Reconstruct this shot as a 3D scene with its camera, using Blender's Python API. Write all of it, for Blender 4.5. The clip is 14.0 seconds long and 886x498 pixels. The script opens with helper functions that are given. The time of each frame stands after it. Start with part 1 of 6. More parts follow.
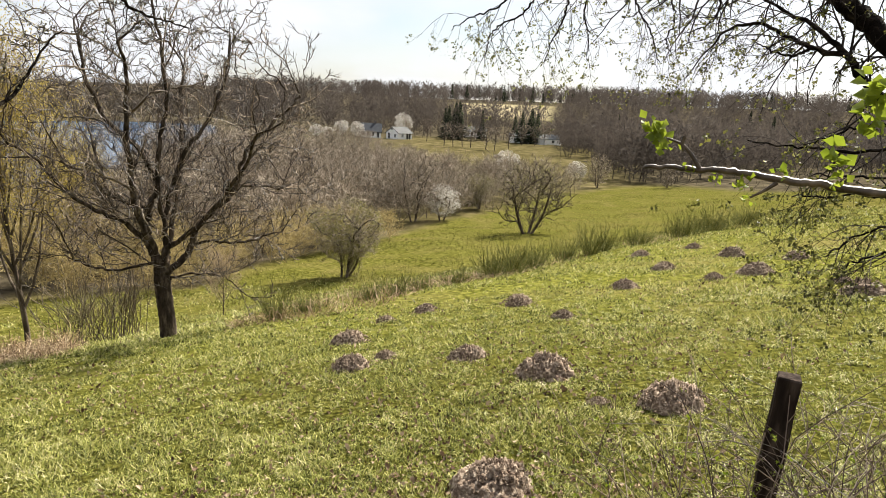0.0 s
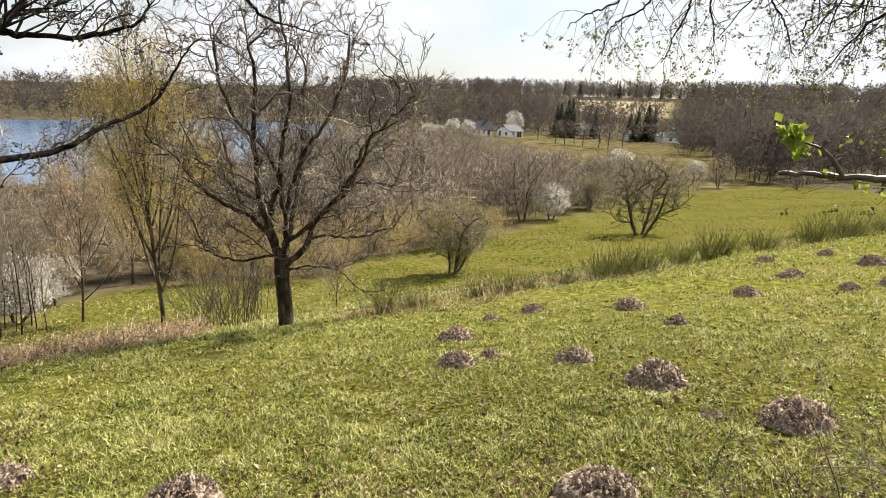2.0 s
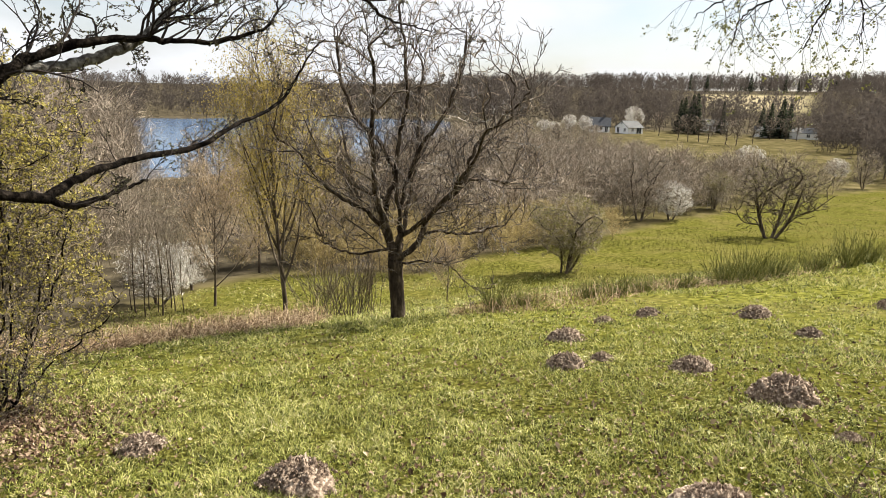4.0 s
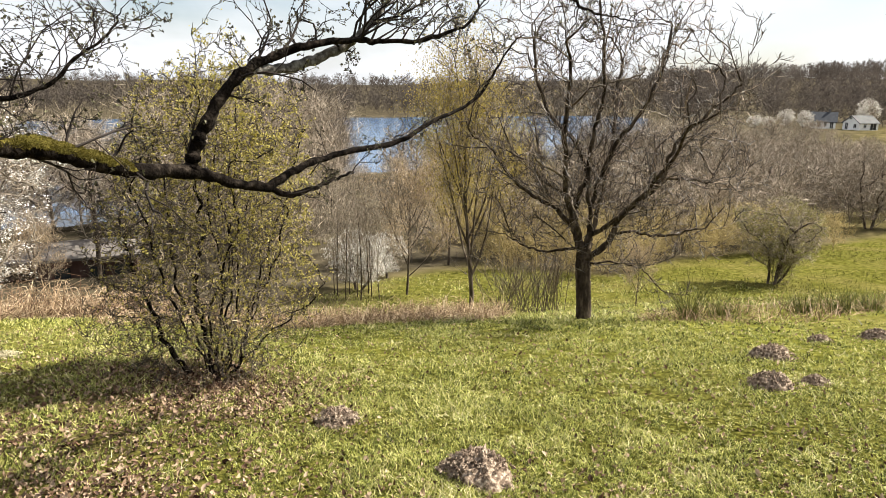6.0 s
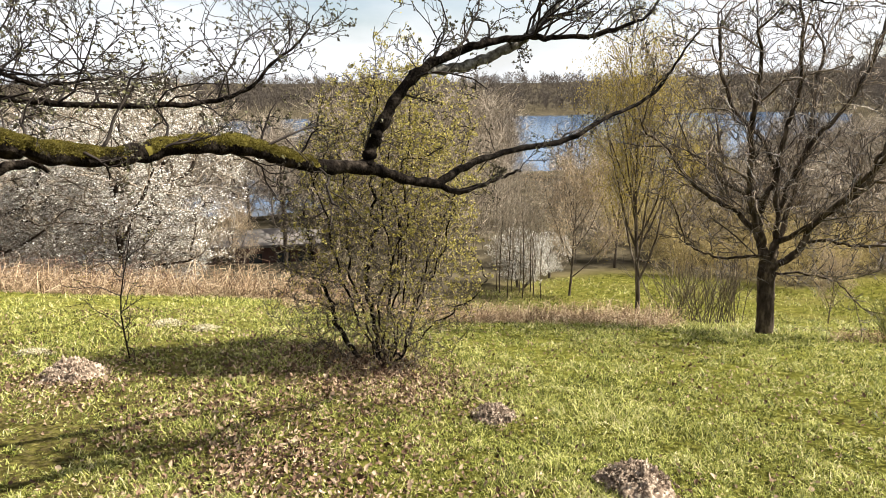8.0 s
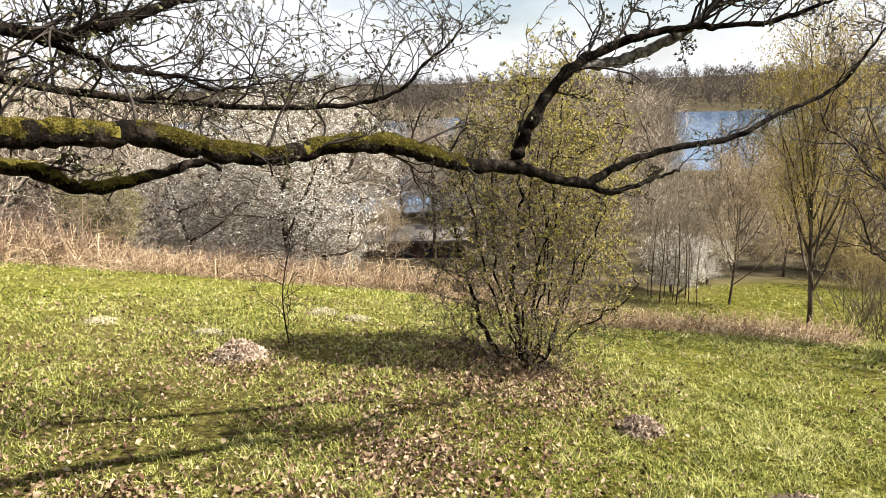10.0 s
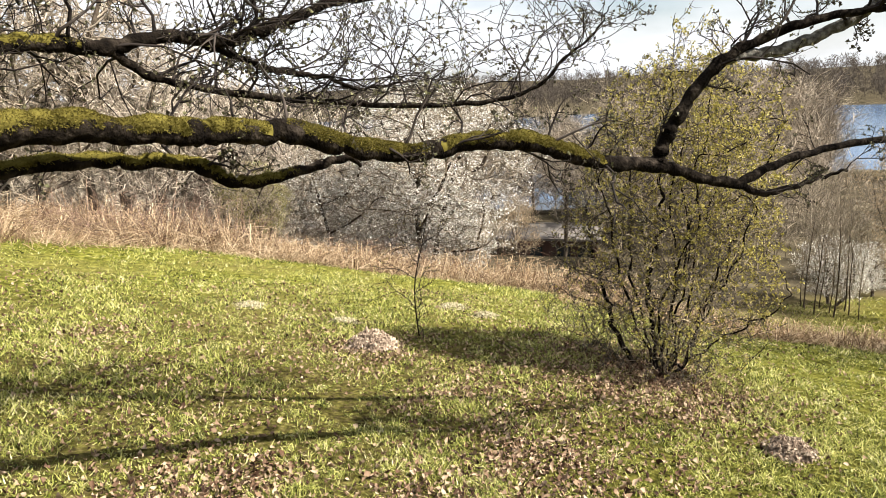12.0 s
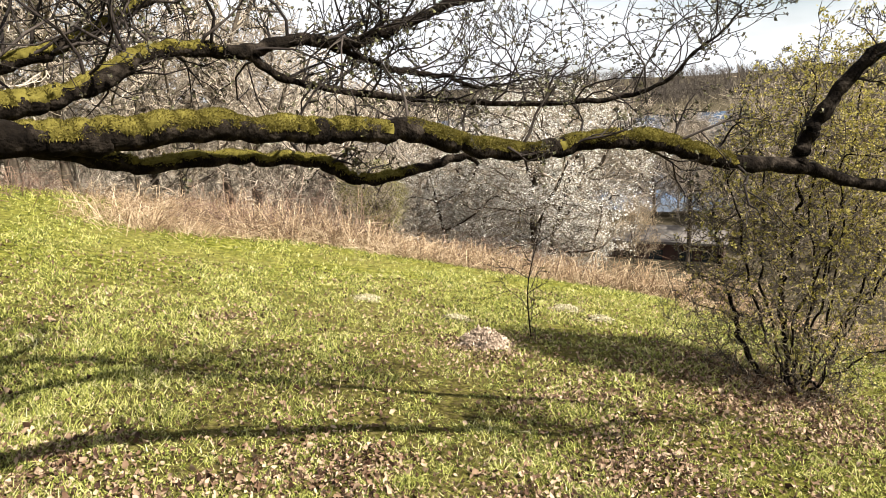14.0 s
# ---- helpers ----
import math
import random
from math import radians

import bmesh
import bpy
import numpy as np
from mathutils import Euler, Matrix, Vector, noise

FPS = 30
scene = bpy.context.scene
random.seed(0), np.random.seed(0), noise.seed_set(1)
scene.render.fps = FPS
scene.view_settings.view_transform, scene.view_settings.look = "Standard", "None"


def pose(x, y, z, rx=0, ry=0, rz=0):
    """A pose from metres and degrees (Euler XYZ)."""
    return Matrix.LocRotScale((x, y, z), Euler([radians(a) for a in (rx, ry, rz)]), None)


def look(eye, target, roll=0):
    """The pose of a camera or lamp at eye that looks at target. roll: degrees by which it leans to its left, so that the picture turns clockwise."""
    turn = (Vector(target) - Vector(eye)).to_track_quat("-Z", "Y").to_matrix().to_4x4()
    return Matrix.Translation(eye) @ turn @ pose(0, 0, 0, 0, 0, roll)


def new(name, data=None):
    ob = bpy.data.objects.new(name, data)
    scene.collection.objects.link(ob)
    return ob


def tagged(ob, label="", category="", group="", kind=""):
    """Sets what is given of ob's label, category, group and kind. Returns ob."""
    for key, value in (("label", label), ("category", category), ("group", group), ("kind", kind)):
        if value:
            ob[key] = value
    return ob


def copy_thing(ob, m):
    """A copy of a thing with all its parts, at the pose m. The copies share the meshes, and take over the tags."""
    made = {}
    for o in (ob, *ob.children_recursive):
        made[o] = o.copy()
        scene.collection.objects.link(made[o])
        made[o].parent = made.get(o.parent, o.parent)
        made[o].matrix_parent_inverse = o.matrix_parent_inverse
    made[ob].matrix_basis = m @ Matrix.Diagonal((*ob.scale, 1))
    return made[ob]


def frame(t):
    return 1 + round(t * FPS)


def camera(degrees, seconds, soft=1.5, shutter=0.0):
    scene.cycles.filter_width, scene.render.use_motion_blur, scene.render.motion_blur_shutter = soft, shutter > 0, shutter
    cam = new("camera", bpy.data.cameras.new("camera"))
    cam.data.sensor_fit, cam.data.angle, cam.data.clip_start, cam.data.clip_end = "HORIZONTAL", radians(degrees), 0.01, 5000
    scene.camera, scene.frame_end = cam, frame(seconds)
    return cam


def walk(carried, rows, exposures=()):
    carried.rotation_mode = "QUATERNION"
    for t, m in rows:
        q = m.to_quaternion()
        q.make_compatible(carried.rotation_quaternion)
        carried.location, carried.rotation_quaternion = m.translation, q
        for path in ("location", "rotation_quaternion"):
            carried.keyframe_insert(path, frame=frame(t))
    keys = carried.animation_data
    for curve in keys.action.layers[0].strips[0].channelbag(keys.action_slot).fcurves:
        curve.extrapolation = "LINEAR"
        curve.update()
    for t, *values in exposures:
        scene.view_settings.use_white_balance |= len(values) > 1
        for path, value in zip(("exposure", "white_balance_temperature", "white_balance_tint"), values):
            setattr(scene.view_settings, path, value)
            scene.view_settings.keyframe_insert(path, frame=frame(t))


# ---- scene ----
cam = camera(68.2, 14.0, soft=0.3)
PATH = [
    (0, (0.054, -0.058, 1.606), (0.171, 1.895, 1.189), 3.31),
    (0.5, (0.054, -0.049, 1.610), (0.078, 1.905, 1.185), 3.18),
    (1, (0.055, -0.052, 1.609), (-0.025, 1.899, 1.178), 2.99),
    (1.5, (0.046, -0.055, 1.610), (-0.113, 1.890, 1.173), 2.84),
    (2, (0.046, -0.056, 1.614), (-0.164, 1.884, 1.174), 2.77),
    (2.2, (0.045, -0.057, 1.617), (-0.204, 1.878, 1.174), 2.62),
    (4.3, (0.050, -0.028, 1.615), (-0.572, 1.815, 1.147), 2.02),
    (4.5, (0.047, -0.022, 1.615), (-0.637, 1.797, 1.144), 1.96),
    (5, (0.035, -0.014, 1.611), (-0.791, 1.744, 1.133), 1.57),
    (5.5, (0.030, -0.007, 1.598), (-0.940, 1.675, 1.118), 1.03),
    (6, (0.024, -0.006, 1.597), (-1.029, 1.624, 1.113), 0.82),
    (6.5, (0.022, -0.006, 1.600), (-1.115, 1.565, 1.112), 0.52),
    (7, (0.021, -0.004, 1.598), (-1.238, 1.471, 1.107), 0.14),
    (7.5, (0.011, 0.006, 1.591), (-1.359, 1.378, 1.100), -0.21),
    (8, (0.006, 0.009, 1.593), (-1.424, 1.318, 1.102), -0.36),
    (8.2, (0.002, 0.004, 1.600), (-1.474, 1.260, 1.107), -0.62),
    (10.3, (-0.046, 0.055, 1.589), (-1.766, 0.951, 1.100), -1.88),
    (10.5, (-0.052, 0.055, 1.589), (-1.792, 0.910, 1.099), -2.00),
    (11, (-0.061, 0.056, 1.588), (-1.850, 0.807, 1.101), -2.33),
    (11.5, (-0.062, 0.050, 1.589), (-1.888, 0.708, 1.106), -2.57),
    (12, (-0.067, 0.051, 1.589), (-1.917, 0.637, 1.107), -2.78),
    (12.5, (-0.072, 0.049, 1.590), (-1.950, 0.544, 1.112), -2.98),
    (13, (-0.075, 0.051, 1.590), (-1.977, 0.448, 1.114), -3.22),
    (13.5, (-0.082, 0.051, 1.591), (-1.997, 0.381, 1.121), -3.38),
    (14, (-0.080, 0.048, 1.587), (-2.008, 0.298, 1.120), -3.52),
]
walk(cam, [(t, look(eye, target, roll)) for t, eye, target, roll in PATH], exposures=[(0, 1.55), (2.2, 1.54), (4.3, 1.56), (6, 1.64), (8, 1.68), (14, 1.67)])

# ---- daylight: spring sun in front and to the right, thin cloud ----
SUN_AZ, SUN_EL = 40, 46          # degrees clockwise from +y, above the horizon
world = bpy.data.worlds.new("sky")
scene.world = world
world.use_nodes = True
wt = world.node_tree
wt.nodes.clear()
w_out = wt.nodes.new("ShaderNodeOutputWorld")
w_bg = wt.nodes.new("ShaderNodeBackground")
w_sky = wt.nodes.new("ShaderNodeTexSky")
w_sky.sky_type = "NISHITA"
w_sky.sun_disc = False
w_sky.sun_elevation, w_sky.sun_rotation = radians(SUN_EL), radians(SUN_AZ)
w_sky.air_density, w_sky.dust_density, w_sky.ozone_density = 1.0, 1.6, 1.0
w_tc = wt.nodes.new("ShaderNodeTexCoord")
w_map = wt.nodes.new("ShaderNodeMapping")
w_map.inputs["Scale"].default_value = (1.0, 1.0, 2.6)
w_n = wt.nodes.new("ShaderNodeTexNoise")
w_n.inputs["Scale"].default_value, w_n.inputs["Detail"].default_value = 2.4, 7
w_r = wt.nodes.new("ShaderNodeValToRGB")
w_r.color_ramp.elements[0].position, w_r.color_ramp.elements[1].position = 0.30, 0.55
w_mix = wt.nodes.new("ShaderNodeMixRGB")
w_mix.inputs["Color2"].default_value = (6.8, 6.95, 7.2, 1)
wt.links.new(w_tc.outputs["Generated"], w_map.inputs["Vector"])
wt.links.new(w_map.outputs[0], w_n.inputs["Vector"])
wt.links.new(w_n.outputs["Fac"], w_r.inputs["Fac"])
wt.links.new(w_r.outputs["Color"], w_mix.inputs["Fac"])
wt.links.new(w_sky.outputs[0], w_mix.inputs["Color1"])
wt.links.new(w_mix.outputs[0], w_bg.inputs["Color"])
w_bg.inputs["Strength"].default_value = 0.05
wt.links.new(w_bg.outputs[0], w_out.inputs["Surface"])

sun_data = bpy.data.lights.new("sun", "SUN")
sun_data.energy, sun_data.angle, sun_data.color = 5.0, radians(0.6), (1.0, 0.955, 0.84)
sun = new("sun", sun_data)
sa, se = radians(SUN_AZ), radians(SUN_EL)
sun.matrix_world = look((math.sin(sa) * math.cos(se) * 50, math.cos(sa) * math.cos(se) * 50, math.sin(se) * 50), (0, 0, 0))


# ---- materials ----
def material(name, colors, rough=0.8, scale=8.0, bump=0.0, bump_scale=40.0, island=0.0, per_object=0.0, translucent=0.0,
             detail=6.0, stretch=(1, 1, 1), metallic=0.0, stops=None, spec=0.3):
    """Noise-mottled surface: colors run along a noise ramp; island and per_object vary the brightness piece by piece."""
    m = bpy.data.materials.new(name)
    m.use_nodes = True
    nt = m.node_tree
    bsdf = nt.nodes["Principled BSDF"]
    bsdf.inputs["Roughness"].default_value = rough
    bsdf.inputs["Metallic"].default_value = metallic
    bsdf.inputs["Specular IOR Level"].default_value = spec
    tc = nt.nodes.new("ShaderNodeTexCoord")
    mp = nt.nodes.new("ShaderNodeMapping")
    mp.inputs["Scale"].default_value = stretch
    nt.links.new(tc.outputs["Object"], mp.inputs["Vector"])
    n1 = nt.nodes.new("ShaderNodeTexNoise")
    n1.inputs["Scale"].default_value, n1.inputs["Detail"].default_value = scale, detail
    nt.links.new(mp.outputs[0], n1.inputs["Vector"])
    value = n1.outputs["Fac"]
    if island:
        geo = nt.nodes.new("ShaderNodeNewGeometry")
        mx = nt.nodes.new("ShaderNodeMix")
        mx.inputs["Factor"].default_value = island
        nt.links.new(value, mx.inputs["A"])
        nt.links.new(geo.outputs["Random Per Island"], mx.inputs["B"])
        value = mx.outputs["Result"]
    ramp = nt.nodes.new("ShaderNodeValToRGB")
    els = ramp.color_ramp.elements
    stops = stops or [0.3 + 0.4 * i / max(1, len(colors) - 1) if not island else (i + 0.5) / len(colors) for i in range(len(colors))]
    for i, (c, s) in enumerate(zip(colors, stops)):
        e = els[i] if i < 2 else els.new(s)
        e.position, e.color = s, (*c, 1)
    nt.links.new(value, ramp.inputs["Fac"])
    out = ramp.outputs["Color"]
    if per_object:
        info = nt.nodes.new("ShaderNodeObjectInfo")
        mr = nt.nodes.new("ShaderNodeMapRange")
        mr.inputs["To Min"].default_value, mr.inputs["To Max"].default_value = 1 - per_object, 1 + per_object
        nt.links.new(info.outputs["Random"], mr.inputs["Value"])
        hs = nt.nodes.new("ShaderNodeHueSaturation")
        nt.links.new(mr.outputs[0], hs.inputs["Value"])
        nt.links.new(out, hs.inputs["Color"])
        out = hs.outputs["Color"]
    nt.links.new(out, bsdf.inputs["Base Color"])
    if bump:
        n2 = nt.nodes.new("ShaderNodeTexNoise")
        n2.inputs["Scale"].default_value, n2.inputs["Detail"].default_value = bump_scale, 8
        nt.links.new(mp.outputs[0], n2.inputs["Vector"])
        bp = nt.nodes.new("ShaderNodeBump")
        bp.inputs["Strength"].default_value, bp.inputs["Distance"].default_value = 1.0, bump
        nt.links.new(n2.outputs["Fac"], bp.inputs["Height"])
        nt.links.new(bp.outputs[0], bsdf.inputs["Normal"])
    if translucent:
        tr = nt.nodes.new("ShaderNodeBsdfTranslucent")
        nt.links.new(out, tr.inputs["Color"])
        ms = nt.nodes.new("ShaderNodeMixShader")
        ms.inputs["Fac"].default_value = translucent
        nt.links.new(bsdf.outputs[0], ms.inputs[1])
        nt.links.new(tr.outputs[0], ms.inputs[2])
        nt.links.new(ms.outputs[0], nt.nodes["Material Output"].inputs["Surface"])
    return m


BARK = material("bark", [(0.016, 0.012, 0.009), (0.045, 0.034, 0.025), (0.13, 0.10, 0.074)], 0.95, 14, 0.008, 60, stretch=(1, 1, 0.35), spec=0.05)
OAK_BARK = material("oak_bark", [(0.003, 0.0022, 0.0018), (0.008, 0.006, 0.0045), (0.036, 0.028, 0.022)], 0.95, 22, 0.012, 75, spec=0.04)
LICHEN_BARK = material("lichen_bark", [(0.033, 0.026, 0.020), (0.099, 0.089, 0.076), (0.238, 0.224, 0.198)], 0.95, 38, 0.006, 90)
# palest stop paints the sun caught by some twigs into their colour
TWIG = material("twig", [(0.020, 0.014, 0.010), (0.066, 0.047, 0.033), (0.29, 0.22, 0.15)], 0.5, 5, island=0.5, spec=0.3, stops=(0.25, 0.55, 0.8))
FAR_TWIG = material("grey_twig", [(0.068, 0.053, 0.039), (0.20, 0.162, 0.12), (0.48, 0.395, 0.305)], 0.9, 0.08, island=0.5, translucent=0.06)
# lighter copy of grey_twig for the edge trees, with sunlight put into its colour
SUNLIT_TWIG = material("sunlit_twig", [(0.085, 0.068, 0.053), (0.29, 0.24, 0.19), (0.64, 0.55, 0.45)], 0.85, 0.3, island=0.6, translucent=0.1)
FAR_WOOD = material("far_wood", [(0.045, 0.036, 0.030), (0.080, 0.066, 0.056), (0.135, 0.112, 0.094)], 0.95, 0.015, island=0.3, spec=0.1, translucent=0.35)
OCHRE_TWIG = material("ochre_twig", [(0.13, 0.096, 0.042), (0.33, 0.255, 0.11), (0.52, 0.42, 0.20)], 0.9, 0.05, island=0.6, translucent=0.25)
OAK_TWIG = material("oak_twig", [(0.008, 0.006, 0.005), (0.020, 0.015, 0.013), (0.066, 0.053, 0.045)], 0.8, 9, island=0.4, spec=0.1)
HAW_TWIG = material("thorn_twig", [(0.015, 0.011, 0.008), (0.062, 0.046, 0.032), (0.40, 0.32, 0.22)], 0.6, 5, island=0.6, spec=0.25, stops=(0.22, 0.57, 0.85))
GREY_BARK = material("grey_bark", [(0.03, 0.023, 0.017), (0.075, 0.058, 0.044), (0.16, 0.13, 0.10)], 0.95, 8, 0.006, 40, stretch=(1, 1, 0.3), spec=0.08)
TAN_TWIG = material("tan_twig", [(0.20, 0.14, 0.085), (0.36, 0.27, 0.175), (0.52, 0.41, 0.28)], 0.9, 2, island=0.6, translucent=0.35)
LOW_GRASS = material("low_grass", [(0.032, 0.033, 0.008), (0.10, 0.10, 0.023), (0.20, 0.185, 0.056), (0.40, 0.34, 0.16)], 0.7, 0.8, island=0.5, translucent=0.2, spec=0.05)
MOSS = material("moss", [(0.026, 0.020, 0.007), (0.10, 0.083, 0.018), (0.28, 0.235, 0.06)], 0.95, 18, island=0.5, translucent=0.28, spec=0.05)
LEAF = material("young_leaf", [(0.13, 0.112, 0.020), (0.32, 0.275, 0.055), (0.56, 0.48, 0.16)], 0.5, 6, island=0.7, translucent=0.5)
FRESH_LEAF = material("fresh_leaf", [(0.12, 0.165, 0.012), (0.20, 0.245, 0.022), (0.28, 0.31, 0.045)], 0.45, 25, island=0.3, translucent=0.5)
BUD = material("bud", [(0.033, 0.026, 0.017), (0.066, 0.056, 0.030), (0.125, 0.119, 0.053)], 0.6, 9, island=0.8, translucent=0.2)
CATKIN = material("catkin", [(0.17, 0.125, 0.028), (0.30, 0.23, 0.052), (0.45, 0.36, 0.11)], 0.7, 2, island=0.7, translucent=0.5)
OLIVE = material("olive_leaf", [(0.12, 0.112, 0.034), (0.21, 0.19, 0.062), (0.32, 0.29, 0.115)], 0.7, 2, island=0.7, translucent=0.35)
TUFT = material("leaf_tuft", [(0.035, 0.036, 0.012), (0.10, 0.10, 0.022), (0.22, 0.21, 0.05)], 0.6, 6, island=0.7, translucent=0.3)
SLIM_TWIG = material("slim_twig", [(0.028, 0.019, 0.013), (0.075, 0.052, 0.036), (0.15, 0.11, 0.08)], 0.45, 60, 0.001, 200, spec=0.4)
BLOSSOM = material("white_blossom", [(0.36, 0.33, 0.28), (0.64, 0.60, 0.54), (0.86, 0.84, 0.80)], 0.6, 3, island=0.7, translucent=0.3)
BROOM = material("broom_stem", [(0.045, 0.052, 0.010), (0.125, 0.132, 0.025), (0.26, 0.235, 0.07)], 0.7, 3, island=0.7)
STRAW = material("straw", [(0.095, 0.050, 0.026), (0.31, 0.205, 0.118), (0.60, 0.47, 0.32)], 0.75, 1.2, island=0.65, translucent=0.2)
DEAD_LEAF = material("dead_leaf", [(0.028, 0.013, 0.008), (0.10, 0.054, 0.032), (0.20, 0.13, 0.083), (0.38, 0.28, 0.195)], 0.7, 15, island=0.8, translucent=0.15, spec=0.2, stops=(0.10, 0.32, 0.56, 0.86))
GRASS = material("grass_blade", [(0.018, 0.021, 0.004), (0.145, 0.160, 0.030), (0.325, 0.33, 0.080), (0.465, 0.43, 0.165), (0.74, 0.66, 0.45)], 0.5, 2.2, island=0.5, translucent=0.3, spec=0.2, stops=(0.22, 0.40, 0.56, 0.70, 0.84))
WEED = material("weed_leaf", [(0.028, 0.038, 0.005), (0.11, 0.125, 0.014), (0.34, 0.33, 0.12)], 0.5, 3, island=0.75, translucent=0.3, spec=0.2)
BRAMBLE = material("bramble_stem", [(0.046, 0.030, 0.023), (0.132, 0.092, 0.066), (0.264, 0.205, 0.152)], 0.6, 6, island=0.7)
BRIAR = material("briar_stem", [(0.05, 0.026, 0.018), (0.13, 0.075, 0.052), (0.27, 0.175, 0.125)], 0.7, 2, island=0.7)
OLD_SOIL = material("old_soil", [(0.10, 0.083, 0.045), (0.24, 0.21, 0.13), (0.46, 0.42, 0.30)], 0.97, 50, 0.006, 90, spec=0.05)
SOIL = material("loose_soil", [(0.055, 0.038, 0.028), (0.175, 0.127, 0.094), (0.44, 0.36, 0.28)], 0.97, 42, 0.008, 90, per_object=0.15, spec=0.05)
CONIFER = material("conifer", [(0.008, 0.011, 0.007), (0.018, 0.022, 0.013), (0.036, 0.038, 0.022)], 1.0, 0.4, island=0.7, spec=0.0)
WHITE_WALL = material("white_wall", [(0.74, 0.74, 0.72), (0.82, 0.82, 0.80)], 0.8, 0.6)
DARK_ROOF = material("dark_roof", [(0.030, 0.033, 0.040), (0.055, 0.058, 0.066)], 0.8, 1.5, 0.02, 6, spec=0.1)
GREY_ROOF = material("grey_roof", [(0.07, 0.07, 0.072), (0.12, 0.118, 0.115)], 0.8, 1.5, 0.02, 6, spec=0.1)
WINDOW = material("window_glass", [(0.02, 0.025, 0.03), (0.03, 0.035, 0.04)], 0.15, 1, spec=0.6)
SHED_WOOD = material("shed_wood", [(0.040, 0.023, 0.018), (0.086, 0.046, 0.036)], 0.85, 2, stretch=(1, 1, 0.1))
SHED_ROOF = material("felt_roof", [(0.09, 0.078, 0.07), (0.15, 0.13, 0.118)], 0.9, 1.2)
POST_WOOD = material("post_wood", [(0.010, 0.007, 0.006), (0.024, 0.017, 0.014), (0.07, 0.052, 0.042)], 0.95, 30, 0.004, 80, stretch=(1, 1, 0.15), spec=0.05)
WIRE = material("wire", [(0.132, 0.119, 0.106), (0.224, 0.205, 0.185)], 0.5, 40, metallic=0.7)


# ---- the lie of the land ----
EYE = Vector((0, 0, 1.6))
FALL = radians(42)               # the way in which the slope falls, to the left of +y
S_AT = np.array([-400, -60, -20, -8, 0, 3, 6, 8, 9.6, 12, 15, 22, 39, 60, 100, 5000.0])
S_Z = np.array([12, 7.5, 3.0, 1.4, 0, -0.55, -1.12, -1.55, -2.0, -2.85, -4.0, -6.2, -8.6, -9.4, -9.9, -9.9])
# smoothed slope profile
S_FINE = np.linspace(-120, 160, 1401)
_p = np.interp(S_FINE, S_AT, S_Z)
_k = np.exp(-0.5 * (np.arange(-12, 13) / 5.0) ** 2)
Z_FINE = np.convolve(np.pad(_p, 12, mode="edge"), _k / _k.sum(), "valid")
WATER_Z = -10.35


def waves(x, y, f, seed):
    """Smooth bumps between about -1 and 1."""
    r = np.random.RandomState(seed)
    total = 0
    for k in range(6):
        a, p, q = r.uniform(0, 6.283), r.uniform(0, 6.283), f * r.uniform(0.6, 1.7)
        total = total + np.sin(q * (np.cos(a) * x + np.sin(a) * y) + p)
    return total / 3.2


def polar(x, y):
    return np.degrees(np.arctan2(-x, y)), np.hypot(x, y)


def soft(a, b, v):
    t = np.clip((v - a) / (b - a), 0, 1)
    return t * t * (3 - 2 * t)


def lake(x, y):
    """1 inside the lake, 0 on land."""
    az, r = polar(x, y)
    far = np.interp(az, [10, 22, 37, 63, 90], [300, 298, 260, 235, 200]) + 8 * waves(x, y, 0.03, 5)
    near = np.interp(az, [10, 22, 37, 60, 90], [120, 98, 88, 62, 62]) + 5 * waves(x, y, 0.06, 6)
    return soft(near, near + 12, r) * (1 - soft(far - 14, far, r)) * soft(14, 20, az) * (1 - soft(80, 88, az))


def height(x, y):
    x, y = np.asarray(x, float), np.asarray(y, float)
    az, r = polar(x, y)
    s = -math.sin(FALL) * x + math.cos(FALL) * y
    z = np.interp(s, S_FINE, Z_FINE)
    z = z - soft(68, 90, az) * 0.14 * np.clip(r - 17, 0, 30)
    z = z + np.interp(az, [48, 61, 77, 92, 101, 107, 112, 118, 140], [0, 0.35, 0.3, 0.42, 0.5, 0.65, 0.83, 0.9, 0.5]) * np.clip(r / 14, 0, 1.2) * (1 - soft(18, 32, r) * (1 - soft(84, 95, az)))
    z = z - 0.9 * soft(22, 38, r) * (1 - soft(60, 90, r)) * soft(48, 56, az) * (1 - soft(78, 90, az))
    away = soft(200, 300, r)
    z = z * (1 - away) + away * -9.9
    hill = np.interp(az, [-180, -90, -35, 8, 22, 37, 61, 90, 180], [10, 14, 17, 15, 7, 2, -3, 0, 6])
    rise = soft(285, 720, r)
    z = z + rise * (hill + 9.9 + 5 * waves(x, y, 0.009, 2)) * np.clip(1.25 - r / 4000, 0.4, 1)
    z = z - 2.4 * lake(x, y)
    z = z + 0.035 * waves(x, y, 1.1, 3) * soft(0.5, 3, r) + 0.25 * waves(x, y, 0.12, 4) * soft(14, 40, r)
    return z


def spot(az, r):
    """The place on the ground at a bearing (degrees to the left of +y) and a distance from the viewpoint."""
    a = radians(az)
    x, y = -math.sin(a) * r, math.cos(a) * r
    return Vector((x, y, float(height(x, y))))


def aim(az, el, r):
    """The place at a bearing, an angle above the horizon and a distance over ground, from the viewpoint."""
    a = radians(az)
    return np.array((-math.sin(a) * r, math.cos(a) * r, EYE.z + math.tan(radians(el)) * r))


